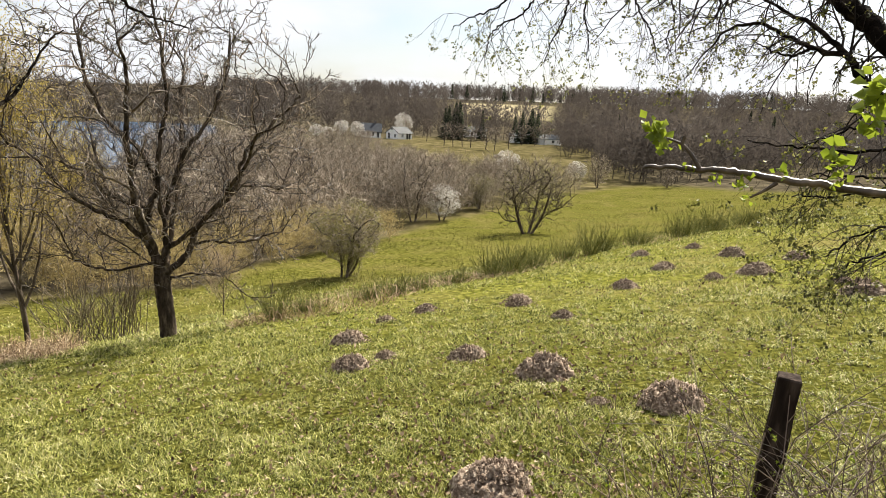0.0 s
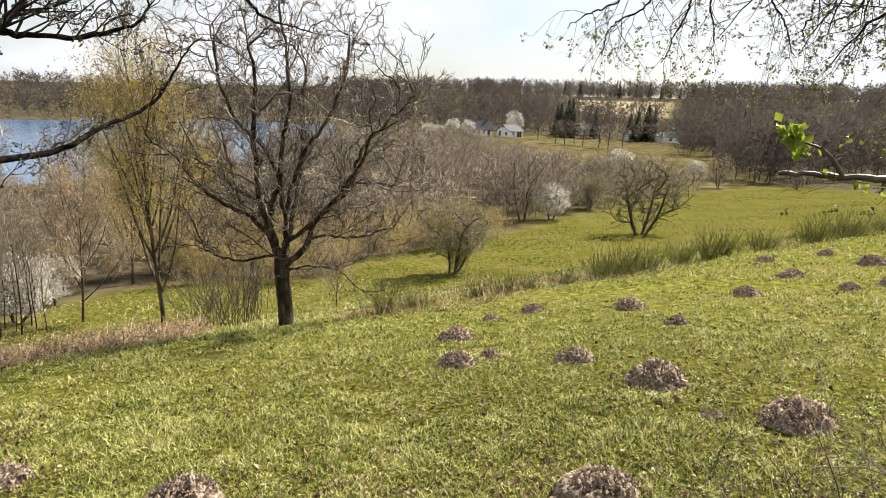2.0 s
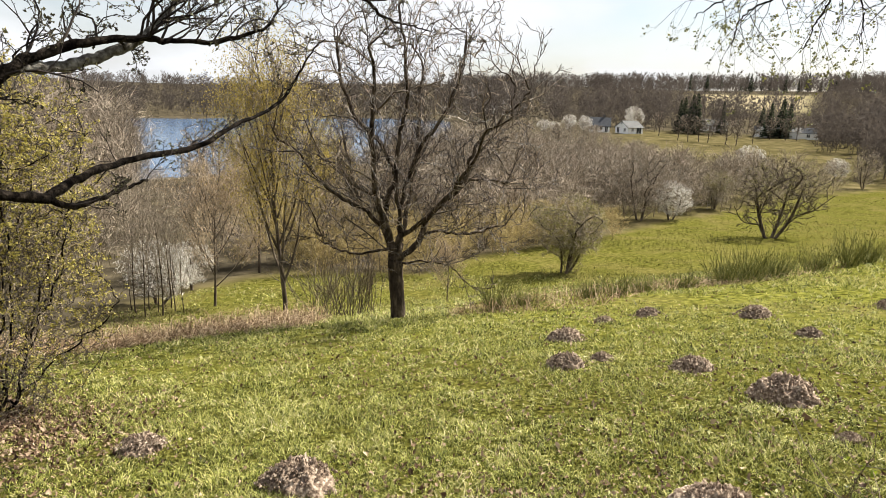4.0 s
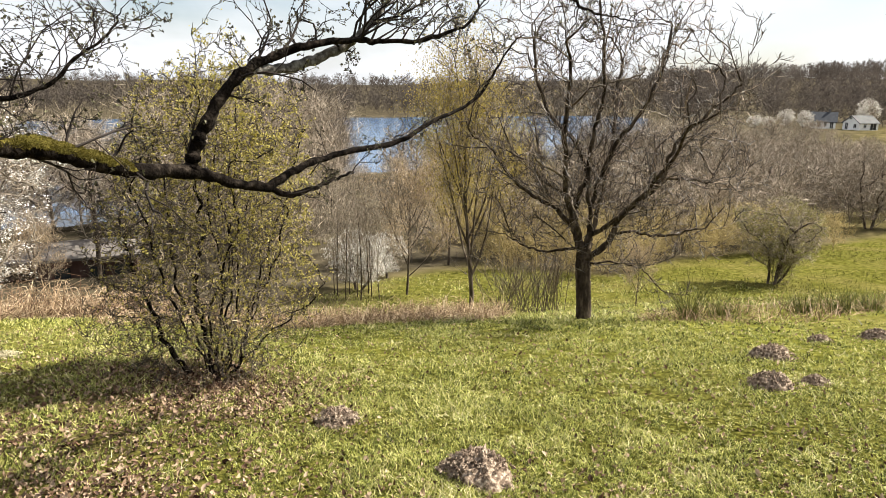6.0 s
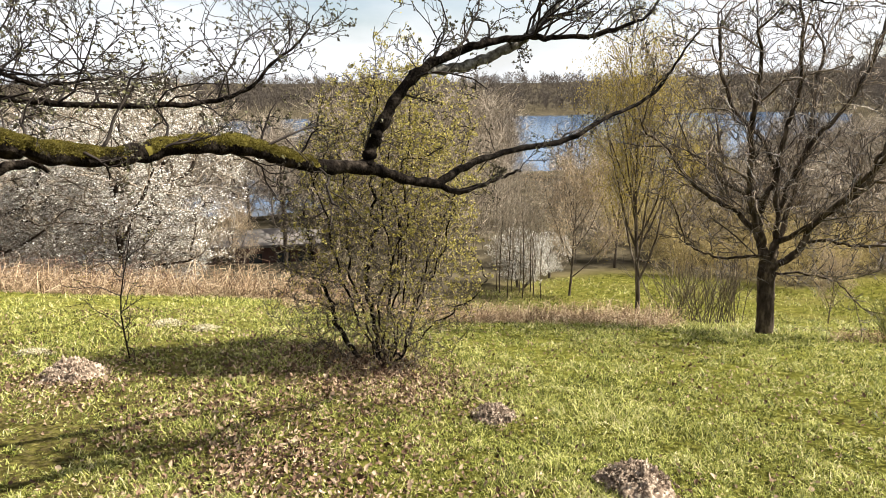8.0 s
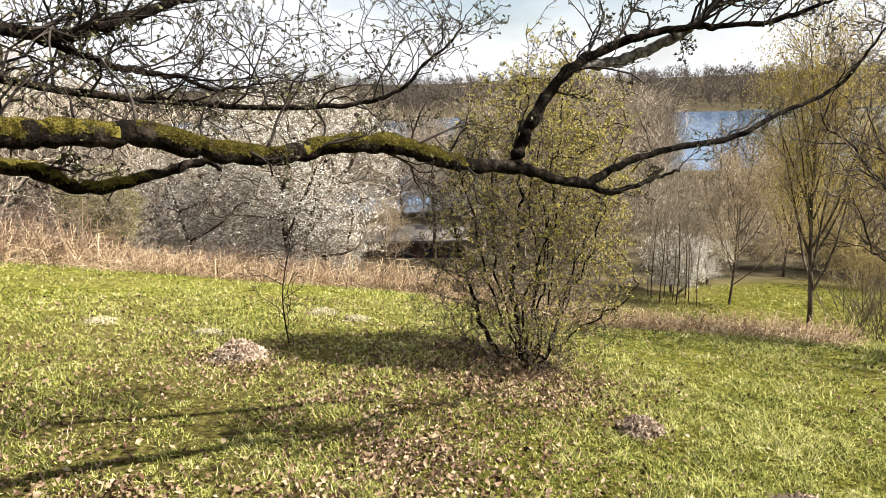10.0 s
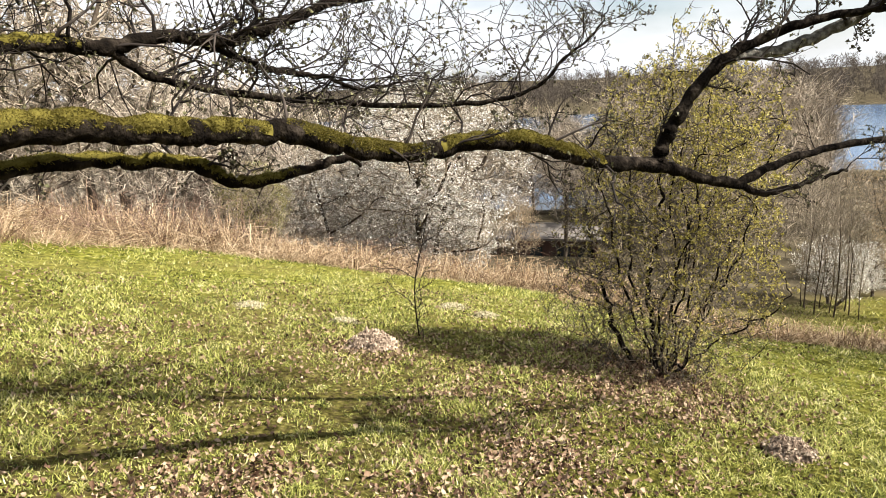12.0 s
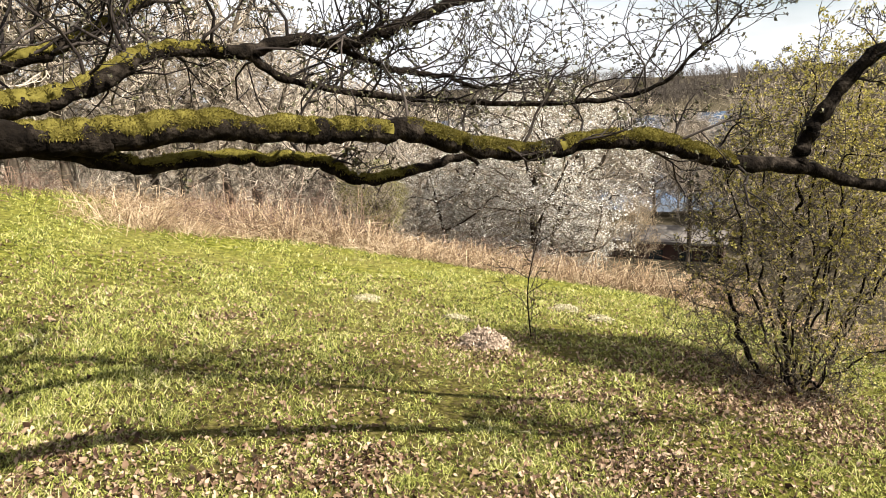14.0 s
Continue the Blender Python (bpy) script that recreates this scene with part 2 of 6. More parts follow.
# ---- mesh tools ----
class Soup:
    """Collects tubes and flat pieces and turns them into one mesh."""

    def __init__(self):
        self.tubes, self.v, self.f, self.n = {}, [], [], 0

    def tube(self, pts, radii, sides=4):
        self.tubes.setdefault((len(pts), sides), []).append((pts, radii))

    def add(self, verts, faces):
        verts, faces = np.asarray(verts, float).reshape(-1, 3), np.asarray(faces, int)
        self.f.append(faces + self.n)
        self.v.append(verts)
        self.n += len(verts)

    def many(self, p, r, k):
        """Tubes of k sides: p is (tubes, points, 3), r is (tubes, points)."""
        if len(p):
            n = p.shape[1]
            tan = np.gradient(p, axis=1)
            tan /= np.linalg.norm(tan, axis=2, keepdims=True) + 1e-9
            ref = np.where(np.abs(tan[:, :1, 2:]) > 0.9, np.array([1.0, 0, 0]), np.array([0, 0, 1.0]))
            side = np.cross(tan, ref)
            side /= np.linalg.norm(side, axis=2, keepdims=True) + 1e-9
            up = np.cross(side, tan)
            a = np.arange(k) * 2 * np.pi / k
            ring = p[:, :, None] + r[:, :, None, None] * (np.cos(a)[:, None] * side[:, :, None] + np.sin(a)[:, None] * up[:, :, None])
            i, j = np.meshgrid(np.arange(n - 1), np.arange(k), indexing="ij")
            q = np.stack([i * k + j, i * k + (j + 1) % k, (i + 1) * k + (j + 1) % k, (i + 1) * k + j], -1).reshape(-1, 4)
            base = (np.arange(len(p)) * n * k)[:, None, None]
            self.add(ring, (base + q).reshape(-1, 4))

    def flush(self):
        for (n, k), items in self.tubes.items():
            self.many(np.array([i[0] for i in items], float), np.array([i[1] for i in items], float), k)
        self.tubes = {}

    def absorb(self, other):
        other.flush()
        self.v += other.v
        self.f += [f + self.n for f in other.f]
        self.n += other.n

    def leaves(self, at, size, rng, fold=0.35, lean=None, slim=0.5, flat=0.0):
        """Small folded leaves (two triangles each) at the given places, turned every way."""
        at = np.asarray(at, float).reshape(-1, 3)
        n = len(at)
        if not n:
            return
        d = rng.normal(size=(n, 3))
        if lean is not None:
            d = d * 0.5 + np.asarray(lean, float)
        d[:, 2] *= 1 - flat
        d /= np.linalg.norm(d, axis=1, keepdims=True)
        o = rng.normal(size=(n, 3))
        o[:, 2] *= 1 - flat
        o = np.cross(d, np.cross(o, d))
        o /= np.linalg.norm(o, axis=1, keepdims=True) + 1e-9
        nrm = np.cross(d, o)
        s = (np.asarray(size) * rng.uniform(0.6, 1.3, n))[:, None]
        v = np.stack([at, at + s * (0.5 * d + slim * o) + s * fold * nrm, at + s * d, at + s * (0.5 * d - slim * o) + s * fold * nrm], 1)
        b = np.arange(n)[:, None] * 4
        self.add(v, np.concatenate([b + [0, 1, 2], b + [0, 2, 3]]))

    def curled(self, at, size, rng):
        """Dry curled leaves with a wavy rim, six triangles each, lying about."""
        n = len(at)
        a = rng.uniform(0, 6.283, n)
        tilt = rng.normal(size=(n, 2)) * 0.6
        d = np.stack([np.cos(a), np.sin(a), tilt[:, 0]], 1)
        o = np.stack([-np.sin(a), np.cos(a), tilt[:, 1]], 1)
        up = np.cross(d, o)
        s = (size * rng.uniform(0.5, 1.3, n))[:, None]
        rim = []
        for u, w in ((-0.5, 0.0), (-0.2, 0.26), (0.22, 0.32), (0.55, 0.0), (0.2, -0.3), (-0.22, -0.24)):
            j = rng.normal(size=(n, 3))
            rim.append(at + s * ((u + 0.08 * j[:, :1]) * d + (w * (0.85 + 0.4 * j[:, 1:2])) * o + (0.16 + 0.2 * j[:, 2:]) * up))
        v = np.stack([np.asarray(at)] + rim, 1)
        b = np.arange(n)[:, None] * 7
        self.add(v, np.concatenate([b + [0, k, k % 6 + 1] for k in range(1, 7)]))

    def mesh(self, name, origin=(0, 0, 0), smooth=True):
        self.flush()
        v = np.concatenate(self.v) - np.array(origin, float)
        me = bpy.data.meshes.new(name)
        me.vertices.add(len(v))
        me.vertices.foreach_set("co", v.ravel())
        loops = np.concatenate([f.ravel() for f in self.f])
        totals = np.concatenate([np.full(len(f), f.shape[1]) for f in self.f])
        me.loops.add(len(loops))
        me.loops.foreach_set("vertex_index", loops)
        me.polygons.add(len(totals))
        me.polygons.foreach_set("loop_start", np.concatenate([[0], np.cumsum(totals)[:-1]]))
        me.polygons.foreach_set("loop_total", totals)
        me.polygons.foreach_set("use_smooth", np.full(len(totals), smooth))
        me.update(calc_edges=True)
        return me


def frames(pts):
    """Tangent, side and up along a path."""
    tan = np.gradient(pts, axis=0)
    tan /= np.linalg.norm(tan, axis=1, keepdims=True) + 1e-9
    side = np.cross(tan, [0, 0, 1.0])
    side /= np.linalg.norm(side, axis=1, keepdims=True) + 1e-9
    return tan, side, np.cross(side, tan)


def rough_tube(soup, pts, rad, sides, amp=0.14, seed=0.0):
    """A limb with lumpy, furrowed bark."""
    _, side, up = frames(pts)
    a = np.arange(sides) * 2 * np.pi / sides
    n = len(pts)
    out = np.cos(a)[None, :, None] * side[:, None] + np.sin(a)[None, :, None] * up[:, None]
    p = pts[:, None] + out * rad[:, None, None]
    lump = np.array([[noise.noise(Vector(q) * 16 + Vector((seed, 0, 0))) + 0.6 * noise.noise(Vector(q) * 45) for q in row] for row in p])
    p = pts[:, None] + out * (rad[:, None] * (1 + amp * lump))[..., None]
    i, j = np.meshgrid(np.arange(n - 1), np.arange(sides), indexing="ij")
    soup.add(p, np.stack([i * sides + j, i * sides + (j + 1) % sides, (i + 1) * sides + (j + 1) % sides, (i + 1) * sides + j], -1).reshape(-1, 4))


def thing(name, place, label, category, group="", kind=""):
    ob = new(name)
    ob.location = place
    ob.empty_display_size = 0.1
    return tagged(ob, label, category, group, kind)


def part(name, soup, mat, parent, label="", smooth=True):
    """One mesh under a thing; its vertices are given in the world."""
    org = Vector(parent.location)
    up = parent.parent
    while up:
        org = org + up.location
        up = up.parent
    me = soup.mesh(name, org, smooth)
    me.materials.append(mat)
    ob = new(name, me)
    ob.parent = parent
    return tagged(ob, label)


def whole(name, soup, mat, label, category, kind="", place=(0, 0, 0), group="", smooth=True):
    """A thing that is one mesh."""
    me = soup.mesh(name, place, smooth)
    me.materials.append(mat)
    ob = new(name, me)
    ob.location = place
    return tagged(ob, label, category, group, kind)


def solid(name, bm, mat, parent, label=""):
    me = bpy.data.meshes.new(name)
    bm.to_mesh(me)
    bm.free()
    me.materials.append(mat)
    ob = new(name, me)
    ob.parent = parent
    return tagged(ob, label)


def smooth_path(ctrl, n):
    """n points on a Catmull-Rom curve through the control points."""
    c = np.asarray(ctrl, float)
    c = np.vstack([2 * c[0] - c[1], c, 2 * c[-1] - c[-2]])
    u = np.linspace(0, len(c) - 3 - 1e-6, n)
    i = u.astype(int)
    t = (u - i)[:, None]
    p0, p1, p2, p3 = c[i], c[i + 1], c[i + 2], c[i + 3]
    return 0.5 * (2 * p1 + (p2 - p0) * t + (2 * p0 - 5 * p1 + 4 * p2 - p3) * t**2 + (3 * p1 - p0 - 3 * p2 + p3) * t**3)


def unit(v):
    v = np.asarray(v, float)
    return v / (np.linalg.norm(v) + 1e-9)


def turned(d, angle, rng):
    """d bent by an angle to a random side."""
    o = rng.normal(size=3)
    o = unit(np.cross(d, o))
    return unit(math.cos(angle) * d + math.sin(angle) * o)


def branch(soup, start, d, length, radius, rng, n=5, lift=0.0, wiggle=0.18, end=0.25, sides=4):
    """One tapering branch; returns its points."""
    pts = [np.asarray(start, float)]
    d = unit(d)
    for _ in range(n - 1):
        d = unit(d + rng.normal(size=3) * wiggle + np.array([0, 0, lift]))
        pts.append(pts[-1] + d * length / (n - 1))
    pts = np.array(pts)
    soup.tube(pts, np.linspace(radius, radius * end, n), sides)
    return pts


def grow(soup, start, d, length, radius, rng, plan, level=0, tips=None, spots=None, heavy=None, thin=0.0):
    """Branches on branches; plan has a row for each level: (children, length share, angle, lift, wiggle)."""
    p, d = np.asarray(start, float)[None], unit(d)[None]
    length, radius = np.array([length]), np.array([radius])
    for k, (kids, share, angle, lift, wiggle) in enumerate(plan):
        last = k + 1 == len(plan)
        n = 6 if k == 0 else 4
        pts = [p]
        for _ in range(n - 1):
            d = d + rng.normal(size=d.shape) * wiggle + np.array([0, 0, lift])
            d = d / np.linalg.norm(d, axis=1, keepdims=True)
            pts.append(pts[-1] + d * (length / (n - 1))[:, None])
        pts = np.stack(pts, 1)
        rad = np.maximum(radius[:, None] * np.linspace(1, 0.2 if last else 0.35, n), thin * np.linspace(1, 0.6, n))
        (heavy if heavy is not None and k == 0 else soup).many(pts, rad, 6 if k == 0 else 4 if k == 1 and not last else 3)
        if tips is not None and last:
            tips.extend(pts[:, -1])
        if spots is not None and k + 2 >= len(plan):
            spots.extend(pts[:, 1:].reshape(-1, 3))
        if last:
            return
        m = len(pts)
        u = 0.25 + 0.75 * (np.arange(kids) + rng.uniform(size=(m, kids))) / kids
        f = u * (n - 1)
        i = np.minimum(f.astype(int), n - 2)
        w, row = (f - i)[..., None], np.arange(m)[:, None]
        p0, p1 = pts[row, i], pts[row, i + 1]
        p = (p0 * (1 - w) + p1 * w).reshape(-1, 3)
        t = (p1 - p0).reshape(-1, 3)
        t = t / np.linalg.norm(t, axis=1, keepdims=True)
        o = np.cross(t, rng.normal(size=t.shape))
        o = o / np.linalg.norm(o, axis=1, keepdims=True)
        a = radians(angle) * rng.uniform(0.6, 1.25, len(t))[:, None]
        d = np.cos(a) * t + np.sin(a) * o
        length = (length[:, None] * share * rng.uniform(0.65, 1.2, u.shape) * (1.15 - 0.45 * u)).ravel()
        radius = (radius[:, None] * (1 - 0.6 * u) * 0.62).ravel()


def colonise(spines, targets, step, kill, rng, reach=0.8, lift=0.1, jitter=0.15, rounds=90):
    """A branch skeleton that starts as the given spines and grows towards the target points: nodes and the parent of each."""
    nodes, parent = [], []
    for k, sp in enumerate(spines):
        if k:
            d = np.linalg.norm(np.array(nodes) - sp[0], axis=1)
            last = int(np.argmin(d))
        else:
            nodes.append(sp[0]), parent.append(-1)
            last = 0
        for p in sp[1:]:
            nodes.append(p), parent.append(last)
            last = len(nodes) - 1
    p, par, t = np.array(nodes, float), np.array(parent), np.asarray(targets, float)
    near, best = np.zeros(len(t), int), np.full(len(t), 1e9)

    def compare(first):
        for c in range(first, len(p), 400):
            d = np.linalg.norm(t[:, None] - p[None, c : c + 400], axis=2)
            i = d.argmin(1)
            m = d[np.arange(len(t)), i]
            better = m < best
            best[better], near[better] = m[better], i[better] + c

    compare(1)
    for _ in range(rounds):
        ok = best > kill
        t, near, best = t[ok], near[ok], best[ok]
        act = best < reach
        if not act.any():
            break
        pull = np.zeros_like(p)
        v = t[act] - p[near[act]]
        np.add.at(pull, near[act], v / np.linalg.norm(v, axis=1, keepdims=True))
        src = np.unique(near[act])
        d = pull[src] / (np.linalg.norm(pull[src], axis=1, keepdims=True) + 1e-9)
        d = d + rng.normal(size=d.shape) * jitter + np.array([0, 0, lift])
        d = d / np.linalg.norm(d, axis=1, keepdims=True)
        n0 = len(p)
        p, par = np.concatenate([p, p[src] + d * step]), np.concatenate([par, src])
        compare(n0)
    return p, par


def side_branches(q, rng, gap, length, angle, up, start=0.25, bend=0.1):
    """Spines that leave a limb on alternate sides and curve upward, shorter towards its end."""
    out = []
    total = np.linalg.norm(np.diff(q, axis=0), axis=1).sum()
    count = max(1, int(total * (1 - start) / gap))
    for k in range(count):
        u = start + (1 - start) * (k + rng.uniform(0.1, 0.9)) / count
        i = min(int(u * (len(q) - 1)), len(q) - 2)
        t = unit(q[i + 1] - q[i])
        o = unit(np.cross(t, rng.normal(size=3)))
        a = radians(angle * rng.uniform(0.7, 1.25))
        d = unit(math.cos(a) * t + math.sin(a) * o + np.array([0, 0, up * 0.5]))
        n = 7
        step = length * rng.uniform(0.6, 1.2) * (1.2 - 0.6 * u) / (n - 1)
        pts = [q[i]]
        for _ in range(n - 1):
            d = unit(d + rng.normal(size=3) * bend + np.array([0, 0, up * 0.25]))
            pts.append(pts[-1] + d * step)
        out.append(np.array(pts))
    return out


def swell(par, tip, base):
    """Radii of a skeleton: as thick at each fork as its branches together."""
    n = len(par)
    leaf = np.ones(n, bool)
    leaf[par[1:]] = False
    e = math.log(max(leaf.sum(), 3)) / math.log(base / tip)
    a = np.where(leaf, tip**e, 0.0)
    for i in range(n - 1, 0, -1):
        a[par[i]] += a[i]
    return a ** (1 / e)


def skin(p, par, rad, fine, heavy=None, limit=0.02, rough=0.0):
    """Tubes along a skeleton; branches that start thicker than the limit go, each on its own, to heavy(soup), the rest into fine."""
    n = len(p)
    main, top = np.full(n, -1), np.zeros(n)
    for i in range(1, n):
        q = par[i]
        if rad[i] > top[q]:
            main[q], top[q] = i, rad[i]
    for i in range(n):
        if i and main[par[i]] == i:
            continue
        chain = [i] if par[i] < 0 else [par[i], i]
        while main[chain[-1]] >= 0:
            chain.append(main[chain[-1]])
        if len(chain) < 2:
            continue
        pts, r = p[chain], rad[chain].copy()
        r[0] = min(r[0], r[1] * 1.15)
        if heavy is not None and r[1] > limit:
            one = Soup()
            m = 3 * len(chain)
            rr = np.interp(np.linspace(0, 1, m), np.linspace(0, 1, len(chain)), r)
            rough_tube(one, smooth_path(pts, m), rr, 9, rough, i * 0.37)
            heavy(one)
        else:
            fine.tube(pts, r, 5 if r[1] > 0.012 else 3)


def spurs(soup, p, par, rad, rng, per, length, radius, limit, up=0.2, angle=50, bend=0.5):
    """Short side twigs on the thin branches of a skeleton; returns their ends."""
    i = np.nonzero((rad < limit) & (par >= 0))[0]
    i = np.repeat(i, per)
    d = p[i] - p[par[i]]
    d = d / (np.linalg.norm(d, axis=1, keepdims=True) + 1e-9)
    o = np.cross(d, rng.normal(size=d.shape))
    o = o / (np.linalg.norm(o, axis=1, keepdims=True) + 1e-9)
    a = np.radians(angle * rng.uniform(0.5, 1.3, len(i)))[:, None]
    d = np.cos(a) * d + np.sin(a) * o + np.array([0, 0, up])
    d = d / np.linalg.norm(d, axis=1, keepdims=True)
    ln = (length * rng.uniform(0.35, 1.25, len(i)))[:, None]
    w = rng.uniform(size=(len(i), 1))
    p0 = p[i] * w + p[par[i]] * (1 - w)
    p1 = p0 + d * ln * 0.5
    d2 = d + rng.normal(size=d.shape) * bend + np.array([0, 0, up * 0.5])
    p2 = p1 + d2 / np.linalg.norm(d2, axis=1, keepdims=True) * ln * 0.5
    soup.many(np.stack([p0, p1, p2], 1), np.tile([radius, radius * 0.8, radius * 0.45], (len(i), 1)), 3)
    return np.concatenate([p1, p2])


def crown_points(rng, n, half, low, top, swell_at=0.55, skew=(0, 0), lump=0.3, seed=0):
    """Points in an uneven egg-shaped crown round the z axis, more of them towards its outside."""
    out = []
    while len(out) < n:
        u = rng.uniform(-1, 1, (n, 3))
        z = (u[:, 2] + 1) / 2
        wide = np.where(z < swell_at, np.sqrt(np.clip(1 - ((swell_at - z) / swell_at) ** 2, 0, 1)), np.sqrt(np.clip(1 - ((z - swell_at) / (1 - swell_at)) ** 2, 0, 1)))
        a = np.arctan2(u[:, 1], u[:, 0])
        edge = wide * (1 - lump * 0.5 + lump * 0.5 * np.sin(3 * a + 7 * z + seed) * np.cos(5 * z + 2 * a + 2 * seed))
        q = np.hypot(u[:, 0], u[:, 1])
        ok = (q < edge) & (rng.uniform(size=n) < 0.35 + 0.65 * (q / (edge + 1e-6)) ** 1.5)
        pts = np.stack([u[:, 0] * half + skew[0] * z, u[:, 1] * half + skew[1] * z, low + z * (top - low)], 1)
        out.extend(pts[ok])
    return np.array(out[:n])


def pasture_edge(az):
    """How far the green pasture reaches at a bearing."""
    return np.interp(az, [-60, -35, -22.8, -13.8, -7, 1, 8, 13.5, 18, 30, 40, 60, 108, 114], [220, 200, 118, 88, 64, 48, 40, 36, 30, 33, 28, 14, 14.5, 30])


# ---- the ground: one sheet out to the horizon ----
def build_ground():
    rings = np.concatenate([[0.0], np.geomspace(0.35, 60, 170), np.geomspace(62, 4500, 110)])
    sectors = 480
    a = np.linspace(0, 2 * np.pi, sectors, endpoint=False)
    x, y = -np.sin(a)[None] * rings[1:, None], np.cos(a)[None] * rings[1:, None]
    z = height(x, y)
    v = np.concatenate([[[0, 0, float(height(0, 0))]], np.stack([x, y, z], -1).reshape(-1, 3)])
    n = len(rings) - 1
    i, j = np.meshgrid(np.arange(n - 1), np.arange(sectors), indexing="ij")
    q = 1 + np.stack([i * sectors + j, (i + 1) * sectors + j, (i + 1) * sectors + (j + 1) % sectors, i * sectors + (j + 1) % sectors], -1).reshape(-1, 4)
    k = np.arange(sectors)
    fan = np.stack([0 * k, 1 + k, 1 + (k + 1) % sectors], -1)
    soup = Soup()
    soup.add(v, q)
    soup.f.append(fan)
    me = soup.mesh("ground")
    # land cover: 0 pasture, 1 dry meadow, 2 woodland floor, 3 pale field; litter of dead leaves; gap: near soil with
    # blade shade painted in
    az, r = polar(v[:, 0], v[:, 1])
    s = -math.sin(FALL) * v[:, 0] + math.cos(FALL) * v[:, 1]
    wob = waves(v[:, 0], v[:, 1], 0.09, 8)
    edge = pasture_edge(az)
    dry = soft(edge, edge * 1.06, r + 2 * wob) * (1 - soft(265, 300, r))
    dry = np.maximum(dry, soft(16, 22, r + 3 * wob) * soft(36, 44, az))
    wood = soft(255, 290, r) * (1 - soft(420, 440, r) * (1 - soft(540, 560, r)) * soft(-13, -11, az) * (1 - soft(-5, -3, az)))
    wood = np.maximum(wood, soft(edge * 1.02, edge * 1.12, r) * (1 - soft(95, 105, r) * (1 - soft(-14, -12, az)) ) * soft(-1, 4, az))
    wood = np.maximum(wood, soft(110, 130, r) * (1 - soft(-22, -16, az)))
    pale = soft(420, 440, r) * (1 - soft(540, 560, r)) * soft(-13, -11, az) * (1 - soft(-5, -3, az))
    litter = 0.35 * soft(50, 75, az + 6 * wob) * (1 - soft(5.5, 9, r + wob)) + 0.6 * np.exp(-((v[:, 0] + 4.6) ** 2 + (v[:, 1] - 3.0) ** 2) / 1.2)
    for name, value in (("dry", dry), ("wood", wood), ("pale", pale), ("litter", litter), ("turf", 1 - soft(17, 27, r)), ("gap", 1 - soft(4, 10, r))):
        me.attributes.new(name, "FLOAT", "POINT").data.foreach_set("value", np.clip(value, 0, 1).astype(np.float32))
    m = bpy.data.materials.new("land")
    m.use_nodes = True
    nt = m.node_tree
    bsdf = nt.nodes["Principled BSDF"]
    bsdf.inputs["Roughness"].default_value, bsdf.inputs["Specular IOR Level"].default_value = 0.95, 0.0
    tc = nt.nodes.new("ShaderNodeTexCoord")

    def ramp(scale, colors, detail=8):
        nz = nt.nodes.new("ShaderNodeTexNoise")
        nz.inputs["Scale"].default_value, nz.inputs["Detail"].default_value = scale, detail
        nt.links.new(tc.outputs["Object"], nz.inputs["Vector"])
        rp = nt.nodes.new("ShaderNodeValToRGB")
        for i, c in enumerate(colors):
            e = rp.color_ramp.elements[i] if i < 2 else rp.color_ramp.elements.new(0.7)
            e.position, e.color = 0.32 + 0.36 * i / (len(colors) - 1), (*c, 1)
        nt.links.new(nz.outputs["Fac"], rp.inputs["Fac"])
        return rp.outputs["Color"]

    def blend(fac, a, b):
        mx = nt.nodes.new("ShaderNodeMixRGB")
        nt.links.new(fac, mx.inputs["Fac"])
        nt.links.new(a, mx.inputs["Color1"])
        nt.links.new(b, mx.inputs["Color2"])
        return mx.outputs[0]

    def cover(name):
        at = nt.nodes.new("ShaderNodeAttribute")
        at.attribute_name = name
        return at.outputs["Fac"]

    patch = nt.nodes.new("ShaderNodeTexNoise")
    patch.inputs["Scale"].default_value, patch.inputs["Detail"].default_value = 0.35, 5
    nt.links.new(tc.outputs["Object"], patch.inputs["Vector"])
    green = ramp(4.5, [(0.030, 0.029, 0.005), (0.072, 0.070, 0.013), (0.135, 0.124, 0.034)], 12)
    worn = ramp(6, [(0.040, 0.034, 0.010), (0.10, 0.086, 0.024), (0.18, 0.15, 0.06)], 12)
    pr = nt.nodes.new("ShaderNodeMapRange")
    pr.inputs["From Min"].default_value, pr.inputs["From Max"].default_value = 0.45, 0.75
    nt.links.new(patch.outputs["Fac"], pr.inputs["Value"])
    col = blend(pr.outputs[0], green, worn)
    col = blend(cover("turf"), col, blend(pr.outputs[0], ramp(9, [(0.024, 0.024, 0.004), (0.090, 0.091, 0.016), (0.20, 0.187, 0.045)], 12), ramp(12, [(0.05, 0.042, 0.012), (0.115, 0.098, 0.032), (0.21, 0.175, 0.075)], 12)))
    # dark soil between near grass blades, with their shade put into its colour
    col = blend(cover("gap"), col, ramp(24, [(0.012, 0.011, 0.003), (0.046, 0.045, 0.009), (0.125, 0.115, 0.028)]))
    col = blend(cover("litter"), col, ramp(28, [(0.014, 0.009, 0.005), (0.055, 0.038, 0.02), (0.16, 0.115, 0.065)]))
    col = blend(cover("dry"), col, ramp(0.35, [(0.046, 0.039, 0.016), (0.078, 0.065, 0.029), (0.125, 0.10, 0.052)], 12))
    col = blend(cover("wood"), col, ramp(0.5, [(0.026, 0.022, 0.014), (0.055, 0.045, 0.030), (0.105, 0.086, 0.056)], 12))
    col = blend(cover("pale"), col, ramp(0.1, [(0.204, 0.170, 0.102), (0.272, 0.231, 0.150)]))
